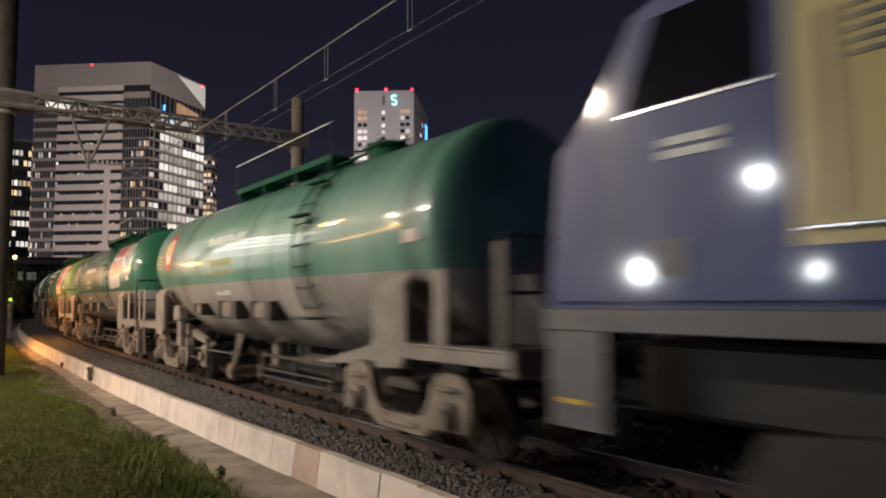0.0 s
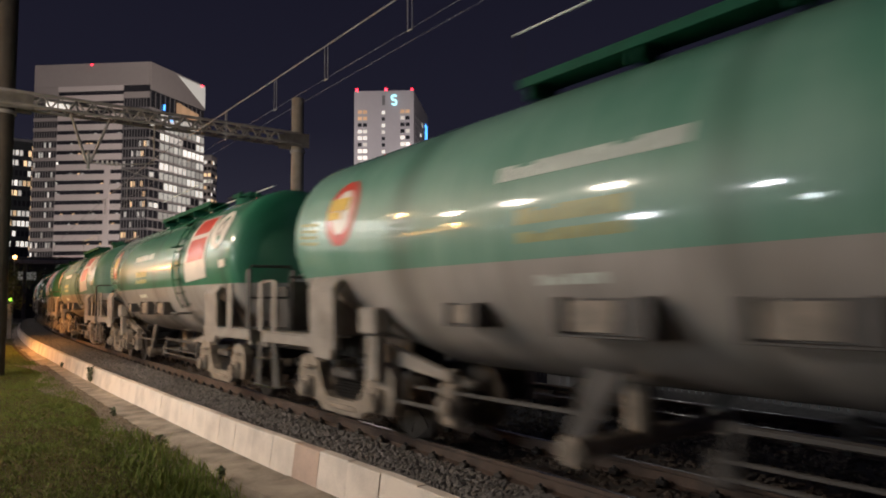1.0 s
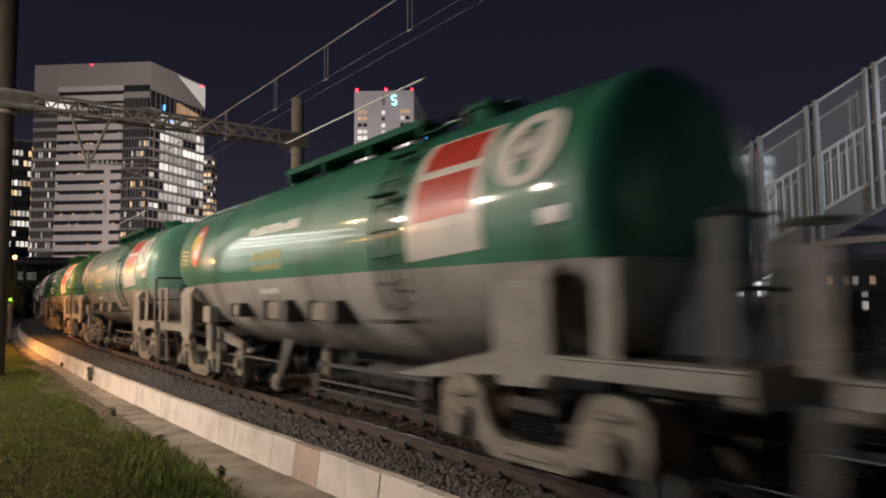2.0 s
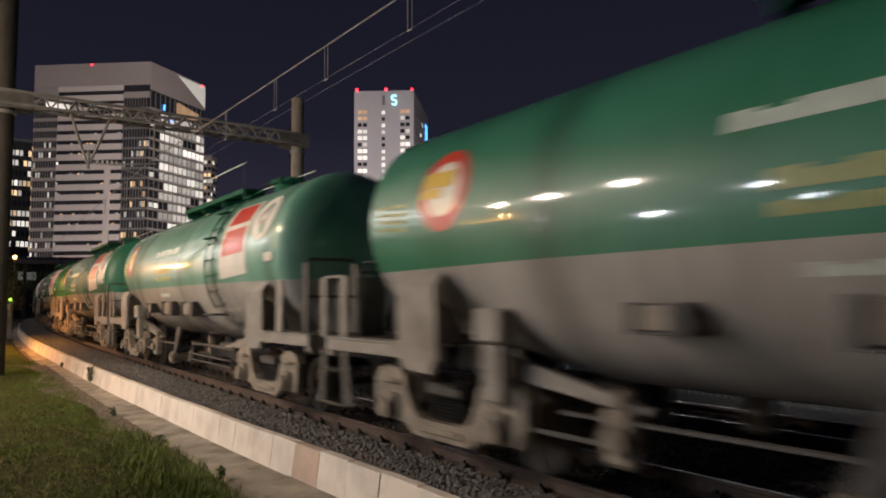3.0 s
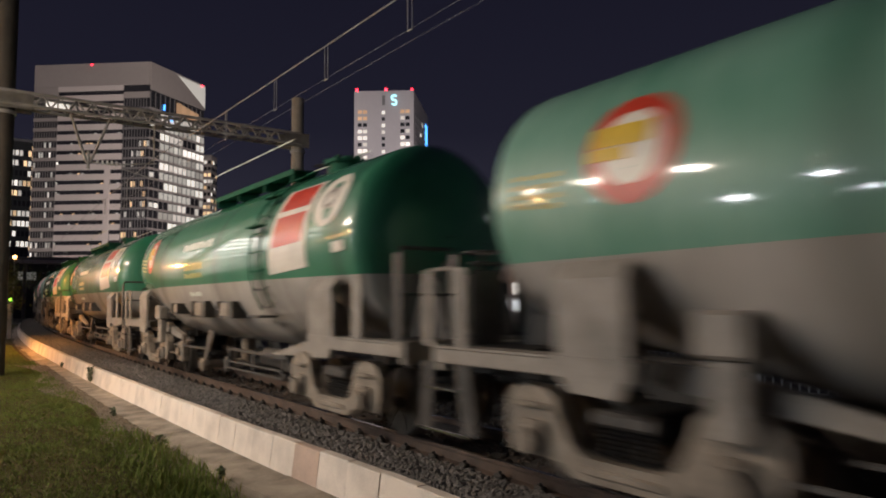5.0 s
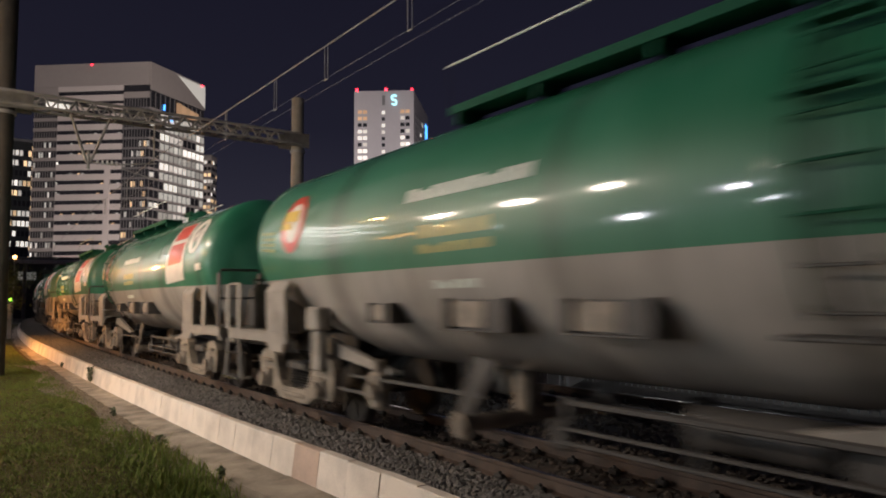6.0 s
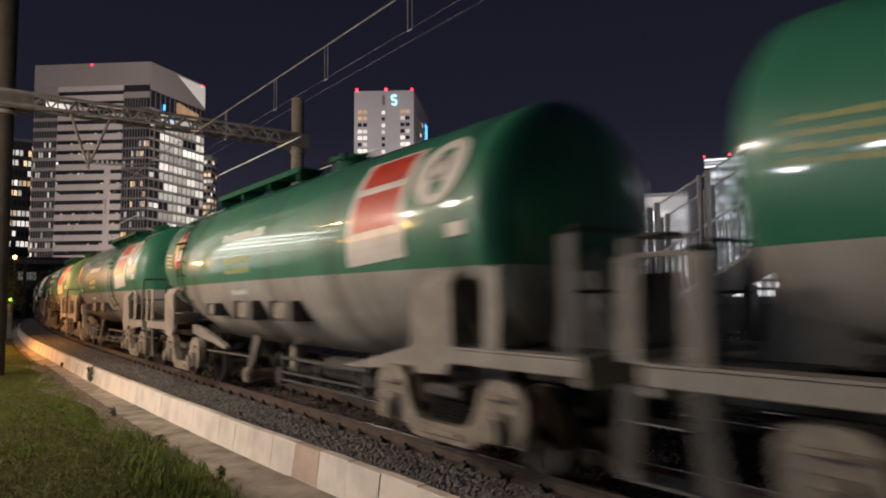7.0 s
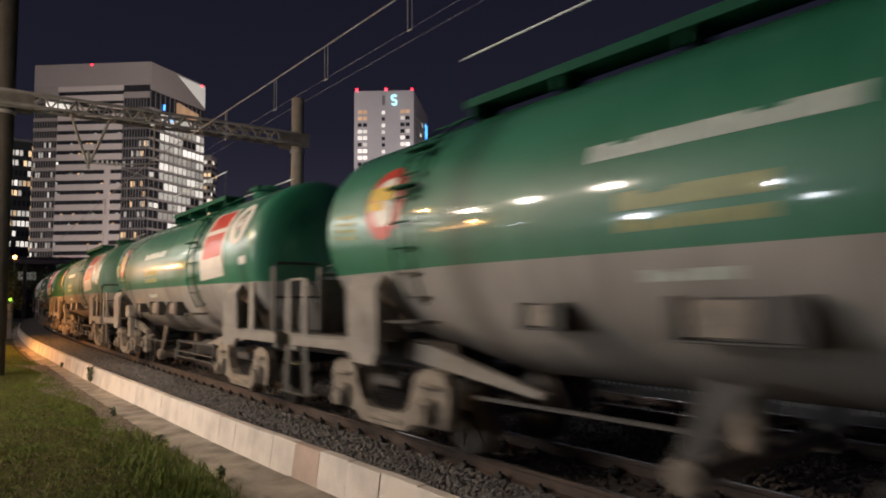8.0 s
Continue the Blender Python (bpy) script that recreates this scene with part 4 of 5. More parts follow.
# ---------------------------------------------------------------- locomotive
def locomotive():
    L = 18.0
    w = thing("locomotive", Matrix(), "blue electric locomotive with cream side panel and grey skirt", "locomotive")
    bm = BM()
    prof = [(0, 1.66), (0.16, 2.95), (0.62, 3.20), (0.92, 3.86), (1.35, 4.0), (L - 1.35, 4.0), (L - 0.92, 3.86), (L - 0.62, 3.2), (L - 0.16, 2.95), (L, 1.66)]
    prism(bm, prof, "y", -1.43, 1.43)
    bmesh.ops.bevel(bm, geom=[e for e in bm.edges if abs(e.verts[0].co.y - e.verts[1].co.y) < 0.01], offset=0.06, segments=2, affect="EDGES", clamp_overlap=True)
    part("body", bm, M_BLUE, w, "glossy blue locomotive body", smooth=True)
    for sd in (-1, 1):
        y0, y1 = sd * 1.40, sd * 1.436
        bm = BM()
        prism(bm, [(0.86, 3.12), (1.94, 3.12), (1.94, 3.76), (1.14, 3.76)], "y", y0, y1)
        part("cab_window", bm, M_CABGLASS, w, "dark cab side window")
        bm = BM()
        box(bm, (1.40, sd * 1.437, 3.095), (1.12, 0.014, 0.025))
        part("trim", bm, M_TREAD, w, "bright trim under the window")
        bm = BM()
        prism(bm, [(2.08, 2.04), (15.9, 2.04), (15.9, 3.80), (2.08, 3.80)], "y", y0, y1)
        pan = part("side_panel", bm, M_CREAM, w, "cream side panel")
        for lx in (2.9, 4.6, 6.3, 8.0, 9.7):
            bm = BM()
            for k in range(8):
                box(bm, (lx, sd * 1.438, 3.1 + 0.07 * k), (0.9, 0.02, 0.03))
            part("louvre", bm, M_SKIRT, pan)
        bm = BM()
        rod(bm, (2.3, sd * 1.47, 2.2), (2.3, sd * 1.47, 3.4), 0.016, 6)
        rod(bm, (2.75, sd * 1.47, 2.2), (2.75, sd * 1.47, 3.4), 0.016, 6)
        rod(bm, (2.15, sd * 1.47, 2.14), (6.0, sd * 1.47, 2.14), 0.016, 6)
        part("grab_rail", bm, M_TREAD, w)
        bm = BM()
        box(bm, (9.0, sd * 1.40, 1.575), (17.96, 0.08, 0.18), 0.01)
        part("sill_band", bm, M_SKIRT, w, "grey sill band")
        for x0, x1 in ((0.05, 0.62), (17.38, 17.95)):
            bm = prism(BM(), [(x0, 0.72), (x1, 0.72), (x1, 1.484), (x0, 1.484)], "y", sd * 1.36, sd * 1.42)
            part("skirt", bm, M_SKIRT, w, "grey corner skirt")
        bm = BM()
        box(bm, (0.3, sd * 1.425, 0.93), (0.28, 0.012, 0.04))
        part("marker", bm, M_YELLOW, w)
        bm = BM()
        for dz in (0, 0.09):
            box(bm, (1.40, sd * 1.436, 2.74 + dz), (0.44, 0.012, 0.06))
        part("number_bar", bm, M_LETTER, w, "plain pale bars of a number plate")
        bm = BM()
        box(bm, (1.22, sd * 1.436, 2.02), (0.26, 0.012, 0.26))
        part("plate", bm, M_SKIRT, w)
    for bx in (3.4, 9.0, 14.6):
        bm = BM()
        box(bm, (bx, 0, 0.75), (0.5, 2.0, 0.4), 0.04)
        bo = part("bogie", bm, M_DARK, w, "dark locomotive bogie")
        for sd in (-1, 1):
            bm = BM()
            prism(bm, [(bx - 1.9, 0.45), (bx - 1.7, 0.85), (bx - 0.8, 0.95), (bx + 0.8, 0.95), (bx + 1.7, 0.85), (bx + 1.9, 0.45), (bx + 1.0, 0.4), (bx, 0.55), (bx - 1.0, 0.4)], "y", sd * 1.05, sd * 1.18)
            part("side_frame", bm, M_DARK, bo)
        for ax in (-1.25, 1.25):
            ws = new("wheelset", WHEEL_ME)
            ws.parent = bo
            ws.matrix_basis = pose(bx + ax, 0, 0.56) @ Matrix.Scale(1.3, 4, (1, 0, 0)) @ Matrix.Scale(1.3, 4, (0, 0, 1))
    bm = BM()
    box(bm, (9.0, 0, 1.1), (17.0, 1.6, 0.6), 0.05)
    part("underframe", bm, M_DARK, w)
    bm = BM()
    box(bm, (-0.15, 0, 0.88), (0.4, 0.24, 0.28), 0.04)
    part("coupler", bm, M_DARK, w)
    bm = BM()
    box(bm, (9, 0, 4.12), (10, 1.4, 0.22), 0.05)
    part("roof_gear", bm, M_SKIRT, w)
    return w


WAGON_LEN = 14.71
wagons = []
base = {}
ORDER = ["faded_plain", "fresh_mid", "faded_mid", "fresh_mid", "fresh_end", "fresh_mid", "faded_mid", "fresh_mid", "fresh_mid", "faded_mid", "fresh_mid", "faded_mid"]
KINDS = {"faded_plain": (M_GREEN_FADED, False, 2.66, -1.90), "fresh_mid": (M_GREEN_FRESH, True, 2.70), "faded_mid": (M_GREEN_FADED, True, 2.75), "fresh_end": (M_GREEN_FRESH, True, -4.35, -3.88)}
for kind_ in ORDER:
    if kind_ not in base:
        base[kind_] = tank_wagon(*KINDS[kind_])
        wagons.append(base[kind_])
    else:
        wagons.append(copy_thing(base[kind_], Matrix()))
loco = locomotive()


def gone(t):
    """Metres the train has rolled at t."""
    return 8.3891 * t + 0.0189 * t * t


def on_line(s):
    return Matrix.Translation(track(s)) @ Matrix.Rotation(heading(s), 4, "Z")


def chord(s, reach=4.86):
    """A vehicle whose bogies stand on the line at s - reach and s + reach."""
    a, b = track(s + reach), track(s - reach)
    d = b - a
    return Matrix.Translation((a + b) / 2) @ Matrix.Rotation(math.atan2(d.y, d.x), 4, "Z")


def motions():
    times = [i * 0.25 for i in range(33)]
    for k, w in enumerate(wagons):
        walk(w, [(t, chord(11.42 + k * WAGON_LEN - gone(t))) for t in times])
        for b in w.children:
            if b.name.startswith("bogie"):
                for ws in b.children:
                    if ws.name.startswith("wheelset"):
                        x = ws.matrix_basis.translation.x
                        walk(ws, [(f / 30, pose(x, 0, 0.43) @ Matrix.Rotation(gone(f / 30) / 0.43, 4, "Y")) for f in range(0, 241, 2)])
    walk(loco, [(t, chord(3.95 - 9.0 - gone(t), 5.6) @ pose(-9.0, 0, 0)) for t in times])


# ---------------------------------------------------------------- overhead line
GS = 24.0
portal = thing("catenary_portal", Matrix(), "galvanised lattice overhead-line portal on concrete poles", "portal")


def at_portal(lat, z, ds=0.0):
    return track(GS + ds, lat, z)


for la, top, r in ((-4.32, 12.0, 0.25), (5.27, 9.68, 0.235)):
    bm = BM()
    rod(bm, at_portal(la, -0.7), at_portal(la, top), r * 1.12, 20, r)
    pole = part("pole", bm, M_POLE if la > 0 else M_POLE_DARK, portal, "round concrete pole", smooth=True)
    for z in (7.52, 8.02):
        part("clamp_band", rod(BM(), at_portal(la, z), at_portal(la, z + 0.1), r * 1.25, 20), M_TRUSS, pole)
ZL, ZU = 7.83, 8.23
for ds in (-0.28, 0.28):
    for z in (ZL, ZU):
        bm = BM()
        rod(bm, at_portal(-4.6, z, ds), at_portal(5.3, z, ds), 0.055, 6)
        part("chord", bm, M_TRUSS, portal)
    n = 17
    for i in range(n):
        a = -3.6 + i * 8.1 / n
        b = a + 8.1 / n
        m_ = (a + b) / 2
        bm = BM()
        rod(bm, at_portal(a, ZL, ds), at_portal(m_, ZU, ds), 0.032, 5)
        rod(bm, at_portal(m_, ZU, ds), at_portal(b, ZL, ds), 0.032, 5)
        part("lattice", bm, M_TRUSS, portal)
for i in range(18):
    a = -3.6 + i * 8.1 / 17
    bm = BM()
    rod(bm, at_portal(a, ZL, -0.28), at_portal(a, ZL, 0.28), 0.025, 5)
    part("cross_tie", bm, M_TRUSS, portal)
for a0, a1 in ((-5.2, -3.60), (4.60, 5.62)):
    bm = BM()
    for ds in (-0.31, 0.31):
        p, q = at_portal(a0, 0, ds), at_portal(a1, 0, ds)
        for z in (7.69,):
            vv = [bm.verts.new((*p.xy, z)), bm.verts.new((*q.xy, z)), bm.verts.new((*q.xy, 8.25)), bm.verts.new((*p.xy, 8.25))]
            f = bm.faces.new(vv)
    bmesh.ops.solidify(bm, geom=bm.faces[:], thickness=0.05)
    part("end_box", bm, M_TRUSS, portal, "solid plate end of the lattice beam")
for la in (-3.1, -2.75, 1.05):
    p = at_portal(la, 8.0, -0.1)
    part("portal_lamp", box(BM(), (0, 0, 0), (0.30, 0.12, 0.16), 0.03, Matrix.Translation(p) @ Matrix.Rotation(heading(GS) + math.pi / 2, 4, "Z")), G_WHITE, portal, "white lamp in the lattice")
bm = BM()
rod(bm, at_portal(-2.55, ZL), at_portal(-2.05, 6.3), 0.045, 6)
rod(bm, at_portal(-1.40, ZL), at_portal(-1.95, 6.3), 0.045, 6)
rod(bm, at_portal(-2.05, 6.3), at_portal(-0.9, 6.35), 0.03, 6)
rod(bm, at_portal(-2.0, 6.1), at_portal(-2.0, 6.7), 0.05, 8)
part("bracket", bm, M_TRUSS, portal, "V-shaped drop bracket")
for k in range(5):
    bm = BM()
    la = -1.75 + 0.14 * k
    rod(bm, at_portal(la, 6.35), at_portal(la + 0.05, 6.35), 0.085, 12)
    part("insulator", bm, M_PORCELAIN, portal)
bm = BM()
rod(bm, at_portal(-1.0, 6.35), at_portal(0.1, 6.5), 0.025, 6)
rod(bm, at_portal(-1.0, 6.2), at_portal(0.15, 5.92), 0.022, 6)
rod(bm, at_portal(0.0, ZL), at_portal(0.0, 6.55), 0.03, 6)
part("steady_arm", bm, M_TRUSS, portal)


def wire(name, lat, zs, r, label):
    bm = BM()
    tube(bm, [track(i * 2.0, lat, zs(i * 2.0)) for i in range(-14, 66)], r, 5)
    return single(name, bm, M_WIRE if r > 0.01 else M_STAIRGREY, label, "wire")


def mess(s):
    d = (s - GS) % 50.0
    d = min(d, 50.0 - d) if s > GS else GS - s
    return 6.66 - 0.0225 * d + 0.00045 * d * d


wire("messenger_wire", 0.0, mess, 0.0125, "thick stranded messenger wire over the track")
wire("contact_wire", 0.0, lambda s: 5.82 + 0.002 * (s - 10), 0.0036, "thin copper contact wire over the track")
wire("contact_wire", 0.25, lambda s: 5.80, 0.0036, "thin copper contact wire over the track")
for s in (8.06, 10.83, 13.22, 16.4, 20.5, 28.5, 33.5):
    bm = BM()
    for o in (-0.06, 0.06):
        rod(bm, track(s + o, 0, mess(s) + 0.01), track(s + o, 0, 5.80), 0.008, 5)
    rod(bm, track(s - 0.06, 0, 5.80), track(s + 0.06, 0, 5.80), 0.014, 5)
    single("dropper", bm, M_WIRE, "looped wire dropper between messenger and contact wire", "dropper", "droppers of the overhead line")


# ---------------------------------------------------------------- towers
class Face:
    """A facade plane: corner a to corner b on plan, with u along it and z up; out: towards the viewer."""

    def __init__(self, a, b):
        self.a, d = Vector((*a, 0)), Vector((*b, 0)) - Vector((*a, 0))
        self.w = d.length
        self.x = d.normalized()
        n = Vector((self.x.y, -self.x.x, 0))
        self.n = n if n.dot(-self.a) > 0 else -n

    def m(self, u, z, out=0.0):
        p = self.a + self.x * u + self.n * out
        return Matrix(((self.x.x, self.n.x, 0, p.x), (self.x.y, self.n.y, 0, p.y), (0, 0, 1, z), (0, 0, 0, 1)))


UNIT = {}


def slab(face, name, material, parent, u0, u1, z0, z1, depth=0.4, out=0.0):
    """A block on a facade; alike blocks share one mesh."""
    key = (round(u1 - u0, 2), round(z1 - z0, 2), depth, material.name)
    if key not in UNIT:
        bm = BM()
        box(bm, (0, 0, 0), (u1 - u0, depth, z1 - z0))
        UNIT[key] = mesh_of(name, bm, material)
    return piece(name, UNIT[key], parent, face.m((u0 + u1) / 2, (z0 + z1) / 2, out + depth / 2))


def prism_tower(name, plan, z1, material, label, inset=0.0):
    t = thing(name, Matrix(), label, "office tower")
    bm = BM()
    prism(bm, plan, "z", -0.8, z1)
    part("core", bm, material, t)
    return t


random.seed(11)
# tower with white spandrels
A, B, C = (-185.53, 296.88), (-131.32, 292.97), (-119.43, 327.48)
D = (A[0] + C[0] - B[0], A[1] + C[1] - B[1])
t1 = prism_tower("office_tower", [A, B, C, D], 110, M_TGLASS, "tall grey office tower with white spandrel bands and lit floors")
fl, fr = Face(A, B), Face(B, C)
W1 = fl.w
slab(fl, "crown", M_T1, t1, 0, W1, 99.6, 110, 0.6)
slab(fl, "crown_panel", M_T1, t1, 0, W1 * 0.215 - 0.2, 92.5, 99.5, 0.55)
slab(fl, "crown_panel", M_T1, t1, W1 * 0.775 + 0.2, W1, 93.6, 96.4, 0.5)
slab(fr, "crown", M_T1, t1, 0, fr.w, 97.5, 110, 0.6)
STOREY = 4.55
uA, uB = W1 * 0.215, W1 * 0.775
for i in range(21):
    z = 2 + i * STOREY
    if z + 2.6 < 92.5:
        slab(fl, "spandrel", M_T1W if z > 20 else M_T1, t1, uA, uB, z, z + 2.65, 0.7)
        slab(fl, "spandrel", M_T1, t1, 0, uA, z, z + 1.5, 0.35)
        slab(fl, "spandrel", M_TMULL, t1, uB, W1, z, z + 0.9, 0.35)
        slab(fr, "spandrel", M_T1, t1, 0, fr.w, z, z + 1.0, 0.35)
for k in range(10):
    slab(fl, "mullion", M_TMULL, t1, 0.3 + k * 1.2, 0.6 + k * 1.2, 2, 96, 0.3)
for k in range(9):
    slab(fl, "mullion", M_TMULL, t1, uB + 0.3 + k * 1.3, uB + 0.5 + k * 1.3, 2, 96, 0.3)
slab(fl, "stack", M_T1W, t1, W1 * 0.635, W1 * 0.68, 2, 64, 0.9)
slab(fl, "top_band", M_T1W, t1, uA, uB, 97.3, 99.5, 0.9)
slab(fl, "top_band", M_T1W, t1, uA, uB, 92.6, 95.3, 0.9)
for k in range(12):
    slab(fr, "mullion", M_TMULL, t1, k * 3.04 + 0.25, k * 3.04 + 0.42, 2, 97, 0.4)
for i in range(21):
    z = 2 + i * STOREY
    k = 0
    while k < 12:
        n = random.choice((1, 2, 2, 3))
        n = min(n, 12 - k)
        p = random.random()
        if 16 < z < 84 and k > 1 and p < 0.86:
            g = G_DIM if p < 0.5 else (G_PALE if p < 0.78 else G_WHITE)
            slab(fr, "lit_window", g, t1, k * 3.04 + 0.3, (k + n) * 3.04 + 0.2, z + 1.02, z + 4.2, 0.12)
        elif p < 0.3 and z < 80:
            slab(fr, "lit_window", G_PALE, t1, k * 3.04 + 0.55, k * 3.04 + 3.2, z + 1.32, z + 3.4, 0.12)
        k += n
    for k in range(10):
        p = random.random()
        if z < 74 and p < 0.22:
            slab(fl, "lit_window", G_WHITE if p < 0.07 else G_DIM, t1, 0.62 + k * 1.2, 0.62 + k * 1.2 + 0.85, z + 1.55, z + 3.9, 0.1)
        q = random.random()
        if z < 72 and q < 0.24:
            slab(fl, "lit_window", G_WARM if q < 0.06 else G_DIM, t1, uB + 0.5 + k * 1.2, uB + 1.5 + k * 1.2, z + 1.2, z + 3.6, 0.1)
    if z < 72:
        slab(fl, "edge_light", G_WARM, t1, -0.5, 0.25, z + 0.6, z + 2.4, 0.5, 0.3)
    for k in range(16):
        if random.random() < 0.13 and z < 78:
            u = uA + 0.5 + k * 1.85
            slab(fl, "lit_window", G_WARM if k % 3 else G_DIM, t1, u, u + 1.2, z + 2.75, z + 3.25, 0.1)
for u, z in ((8.0, 90.0), (13.0, 86.0)):
    slab(fr, "blue_sign", G_BLUE, t1, u, u + 0.8, z, z + 2.5, 0.5, 0.4)
for i in range(5):
    slab(fr, "warm_window", G_DUSK, t1, 17 + i * 3.0, 19.9 + i * 3.0, 91 - i * 0.4, 96 - i * 0.4, 0.5)
# bright wedge of the crown: its light is emission, no window or lamp
bm = BM()
_tri = [fr.m(u, z, o) @ Vector((0, 0, 0)) for o in (0.62, 0.78) for u, z in ((17, 109.2), (fr.w - 0.3, 109.2), (fr.w - 0.3, 98.5))]
_tri = [bm.verts.new(v) for v in _tri]
for q in ((0, 1, 2), (3, 4, 5), (0, 1, 4, 3), (1, 2, 5, 4), (2, 0, 3, 5)):
    bm.faces.new([_tri[i] for i in q])
part("lit_crown", bm, G_PALE, t1, "bright crown wedge with its light put in as glow")
for f, u in ((fl, W1 * 0.5), (fr, fr.w * 0.93)):
    slab(f, "beacon", G_RED, t1, u - 0.35, u + 0.35, 109.0, 109.7, 0.5, 0.6)

# tower with the lit sign
A, B, C = (-53.75, 399.79), (-17.25, 398.47), (-9.99, 457.81)
D = (A[0] + C[0] - B[0], A[1] + C[1] - B[1])
t2 = prism_tower("office_tower", [A, B, C, D], 130, M_T2, "tall pale grey tower with lit windows and a glowing sign")
fl, fr = Face(A, B), Face(B, C)
for i in range(30):
    z = 118.0 - i * 4.05
    if z < 1:
        break
    dark = random.random() < 0.25
    for u in (2.2, 5.4, 28.4, 31.5):
        p = random.random()
        slab(fl, "window", (G_DUSK if i < 2 and u < 10 or i < 1 else G_WHITE) if p < 0.85 and not dark else M_TGLASS, t2, u, u + 2.5, z - 2.2, z, 0.25)
    p = random.random()
    slab(fl, "window", G_PALE if p < 0.3 else (G_WHITE if p < 0.85 else M_TGLASS), t2, 16.9, 18.9, z - 2.6, z - 0.6, 0.25)
    for k in range(8):
        p = random.random()
        slab(fr, "window", G_PALE if p < 0.07 else M_TMULL, t2, 6 + k * 6.5, 9.5 + k * 6.5, z - 2.2, z, 0.25)
slab(fl, "vent", M_TMULL, t2, 17.2, 19.0, 121, 127, 0.2)
# sign: a doubled curve
bm = BM()
cs = fl.m(24.5, 124.0, 0.6)
prev = None
for i in range(25):
    t = i / 24
    a = radians(30 + 480 * t) if t < 0.5 else radians(90 - 480 * (t - 0.5))
    p = (1.45 * math.cos(a), 0, 1.5 + 1.5 * math.sin(a)) if t < 0.5 else (1.45 * math.cos(a), 0, -1.5 + 1.5 * math.sin(a))
    p = cs @ Vector(p)
    if prev is not None:
        rod(bm, prev, p, 0.5, 6)
    prev = p
part("sign", bm, G_CYAN, t2, "glowing pale blue curved sign")
slab(fr, "blue_sign", G_BLUE, t2, 46, 54, 104, 121, 0.6)
for u, f in ((1.5, fl), (19.5, fl), (35.5, fl)):
    slab(f, "beacon", G_RED, t2, u - 0.7, u + 0.7, 130.3, 131.6, 0.8, -0.9)

# bright tower behind the stair
A, B, C = (127.61, 320.64), (148.92, 311.32), (160.5, 318.0)
D = (A[0] + C[0] - B[0], A[1] + C[1] - B[1])
t3 = prism_tower("office_tower", [A, B, C, D], 70, M_T2, "brightly lit office tower with glowing floors")
fl, fr = Face(A, B), Face(B, C)
slab(fl, "crown", M_T1W, t3, 0, fl.w, 64.5, 70, 0.4)
for i in range(15):
    z = 64 - (i + 1) * 4.1
    for f in (fl, fr):
        n = int(f.w / 2.9)
        for k in range(n):
            p = random.random()
            slab(f, "window", G_BRIGHT if p < 0.62 else (G_DIM if p < 0.85 else M_TGLASS), t3, 0.3 + k * f.w / n, 0.3 + (k + 0.86) * f.w / n, z, z + 2.7, 0.2)
for u in (0.3, fl.w - 0.6, fl.w * 0.5):
    slab(fl, "beacon", G_RED, t3, u - 0.5, u + 0.5, 70.1, 71.1, 0.6, -0.8)
# glowing strips added to make the dark crown look lit
for f in (fl, fr):
    for z in (65.0, 66.6, 68.2):
        slab(f, "lit_crown", G_BRIGHT, t3, 0.4, f.w - 0.4, z, z + 0.9, 0.1, 0.4)


def far_block(name, cx, cy, w, d, h, rot, material, label, rows, cols, lit, prob, z0=3.0, group="city blocks", rows_lit=None):
    t = thing(name, Matrix(), label, "building", group)
    q = Matrix.Translation((cx, cy, 0)) @ Matrix.Rotation(radians(rot), 4, "Z")
    pts = [(q @ Vector((sx * w / 2, sy * d / 2, 0))).xy for sx, sy in ((-1, -1), (1, -1), (1, 1), (-1, 1))]
    bm = BM()
    prism(bm, [tuple(p) for p in pts], "z", -0.8, h)
    part("wall", bm, material, t)
    bm = BM()
    prism(bm, [tuple(Vector((cx, cy)) + (p - Vector((cx, cy))) * 1.01) for p in pts], "z", h + 0.004, h + 0.6)
    part("parapet", bm, M_TMULL, t)
    f = Face(tuple(pts[0]), tuple(pts[1]))
    f2 = Face(tuple(pts[1]), tuple(pts[2]))
    for ff in (f, f2):
        nc = cols if ff is f else max(2, int(cols * d / w))
        for i in range(rows):
            z = z0 + (h - z0 - 1) * i / rows
            for k in range(nc):
                on = random.random() < (prob if rows_lit is None else (0.92 if rows_lit[i % len(rows_lit)] else 0.04))
                g = random.choice(lit) if on else M_TGLASS
                slab(ff, "window", g, t, (k + 0.15) * ff.w / nc, (k + 0.85) * ff.w / nc, z, z + (h - z0) / rows * 0.5, 0.15)
    return t


far_block("office_block", -115.5, 150.0, 34, 22, 39, 40, M_BLIND, "dark office block with rows of lit windows", 15, 40, [G_PALE, G_WARM, G_WHITE, G_WHITE, G_WHITE], 0.62, rows_lit=(1, 0, 1, 1, 0, 1, 0, 1, 1, 0, 1, 1, 0, 1, 1))
# lit office beside the path, outside the view, mirrored in the tanks
lit_office = thing("lit_office", Matrix(), "tall pale office block with long glowing floor bands", "building", "city blocks")
_qm = pose(-82, 62, 0, 0, 0, 52)
part("wall", box(BM(), (0, 6, 38), (44, 12, 77.5), 0.1, _qm), M_T1W, lit_office)
for _i in range(5):
    bm = BM()
    box(bm, (-3 + 4 * (_i % 2), -0.1, 13.0 + _i * 3.2), (22 + 5 * (_i % 3), 0.3, 0.9), 0.02, _qm)
    part("window_band", bm, G_BAND, lit_office)
far_block("apartment_tower", -134, 379, 4.5, 9, 85, 0, M_T1, "slim tower with warm lit windows", 22, 2, [G_WARM, G_WHITE], 0.5)
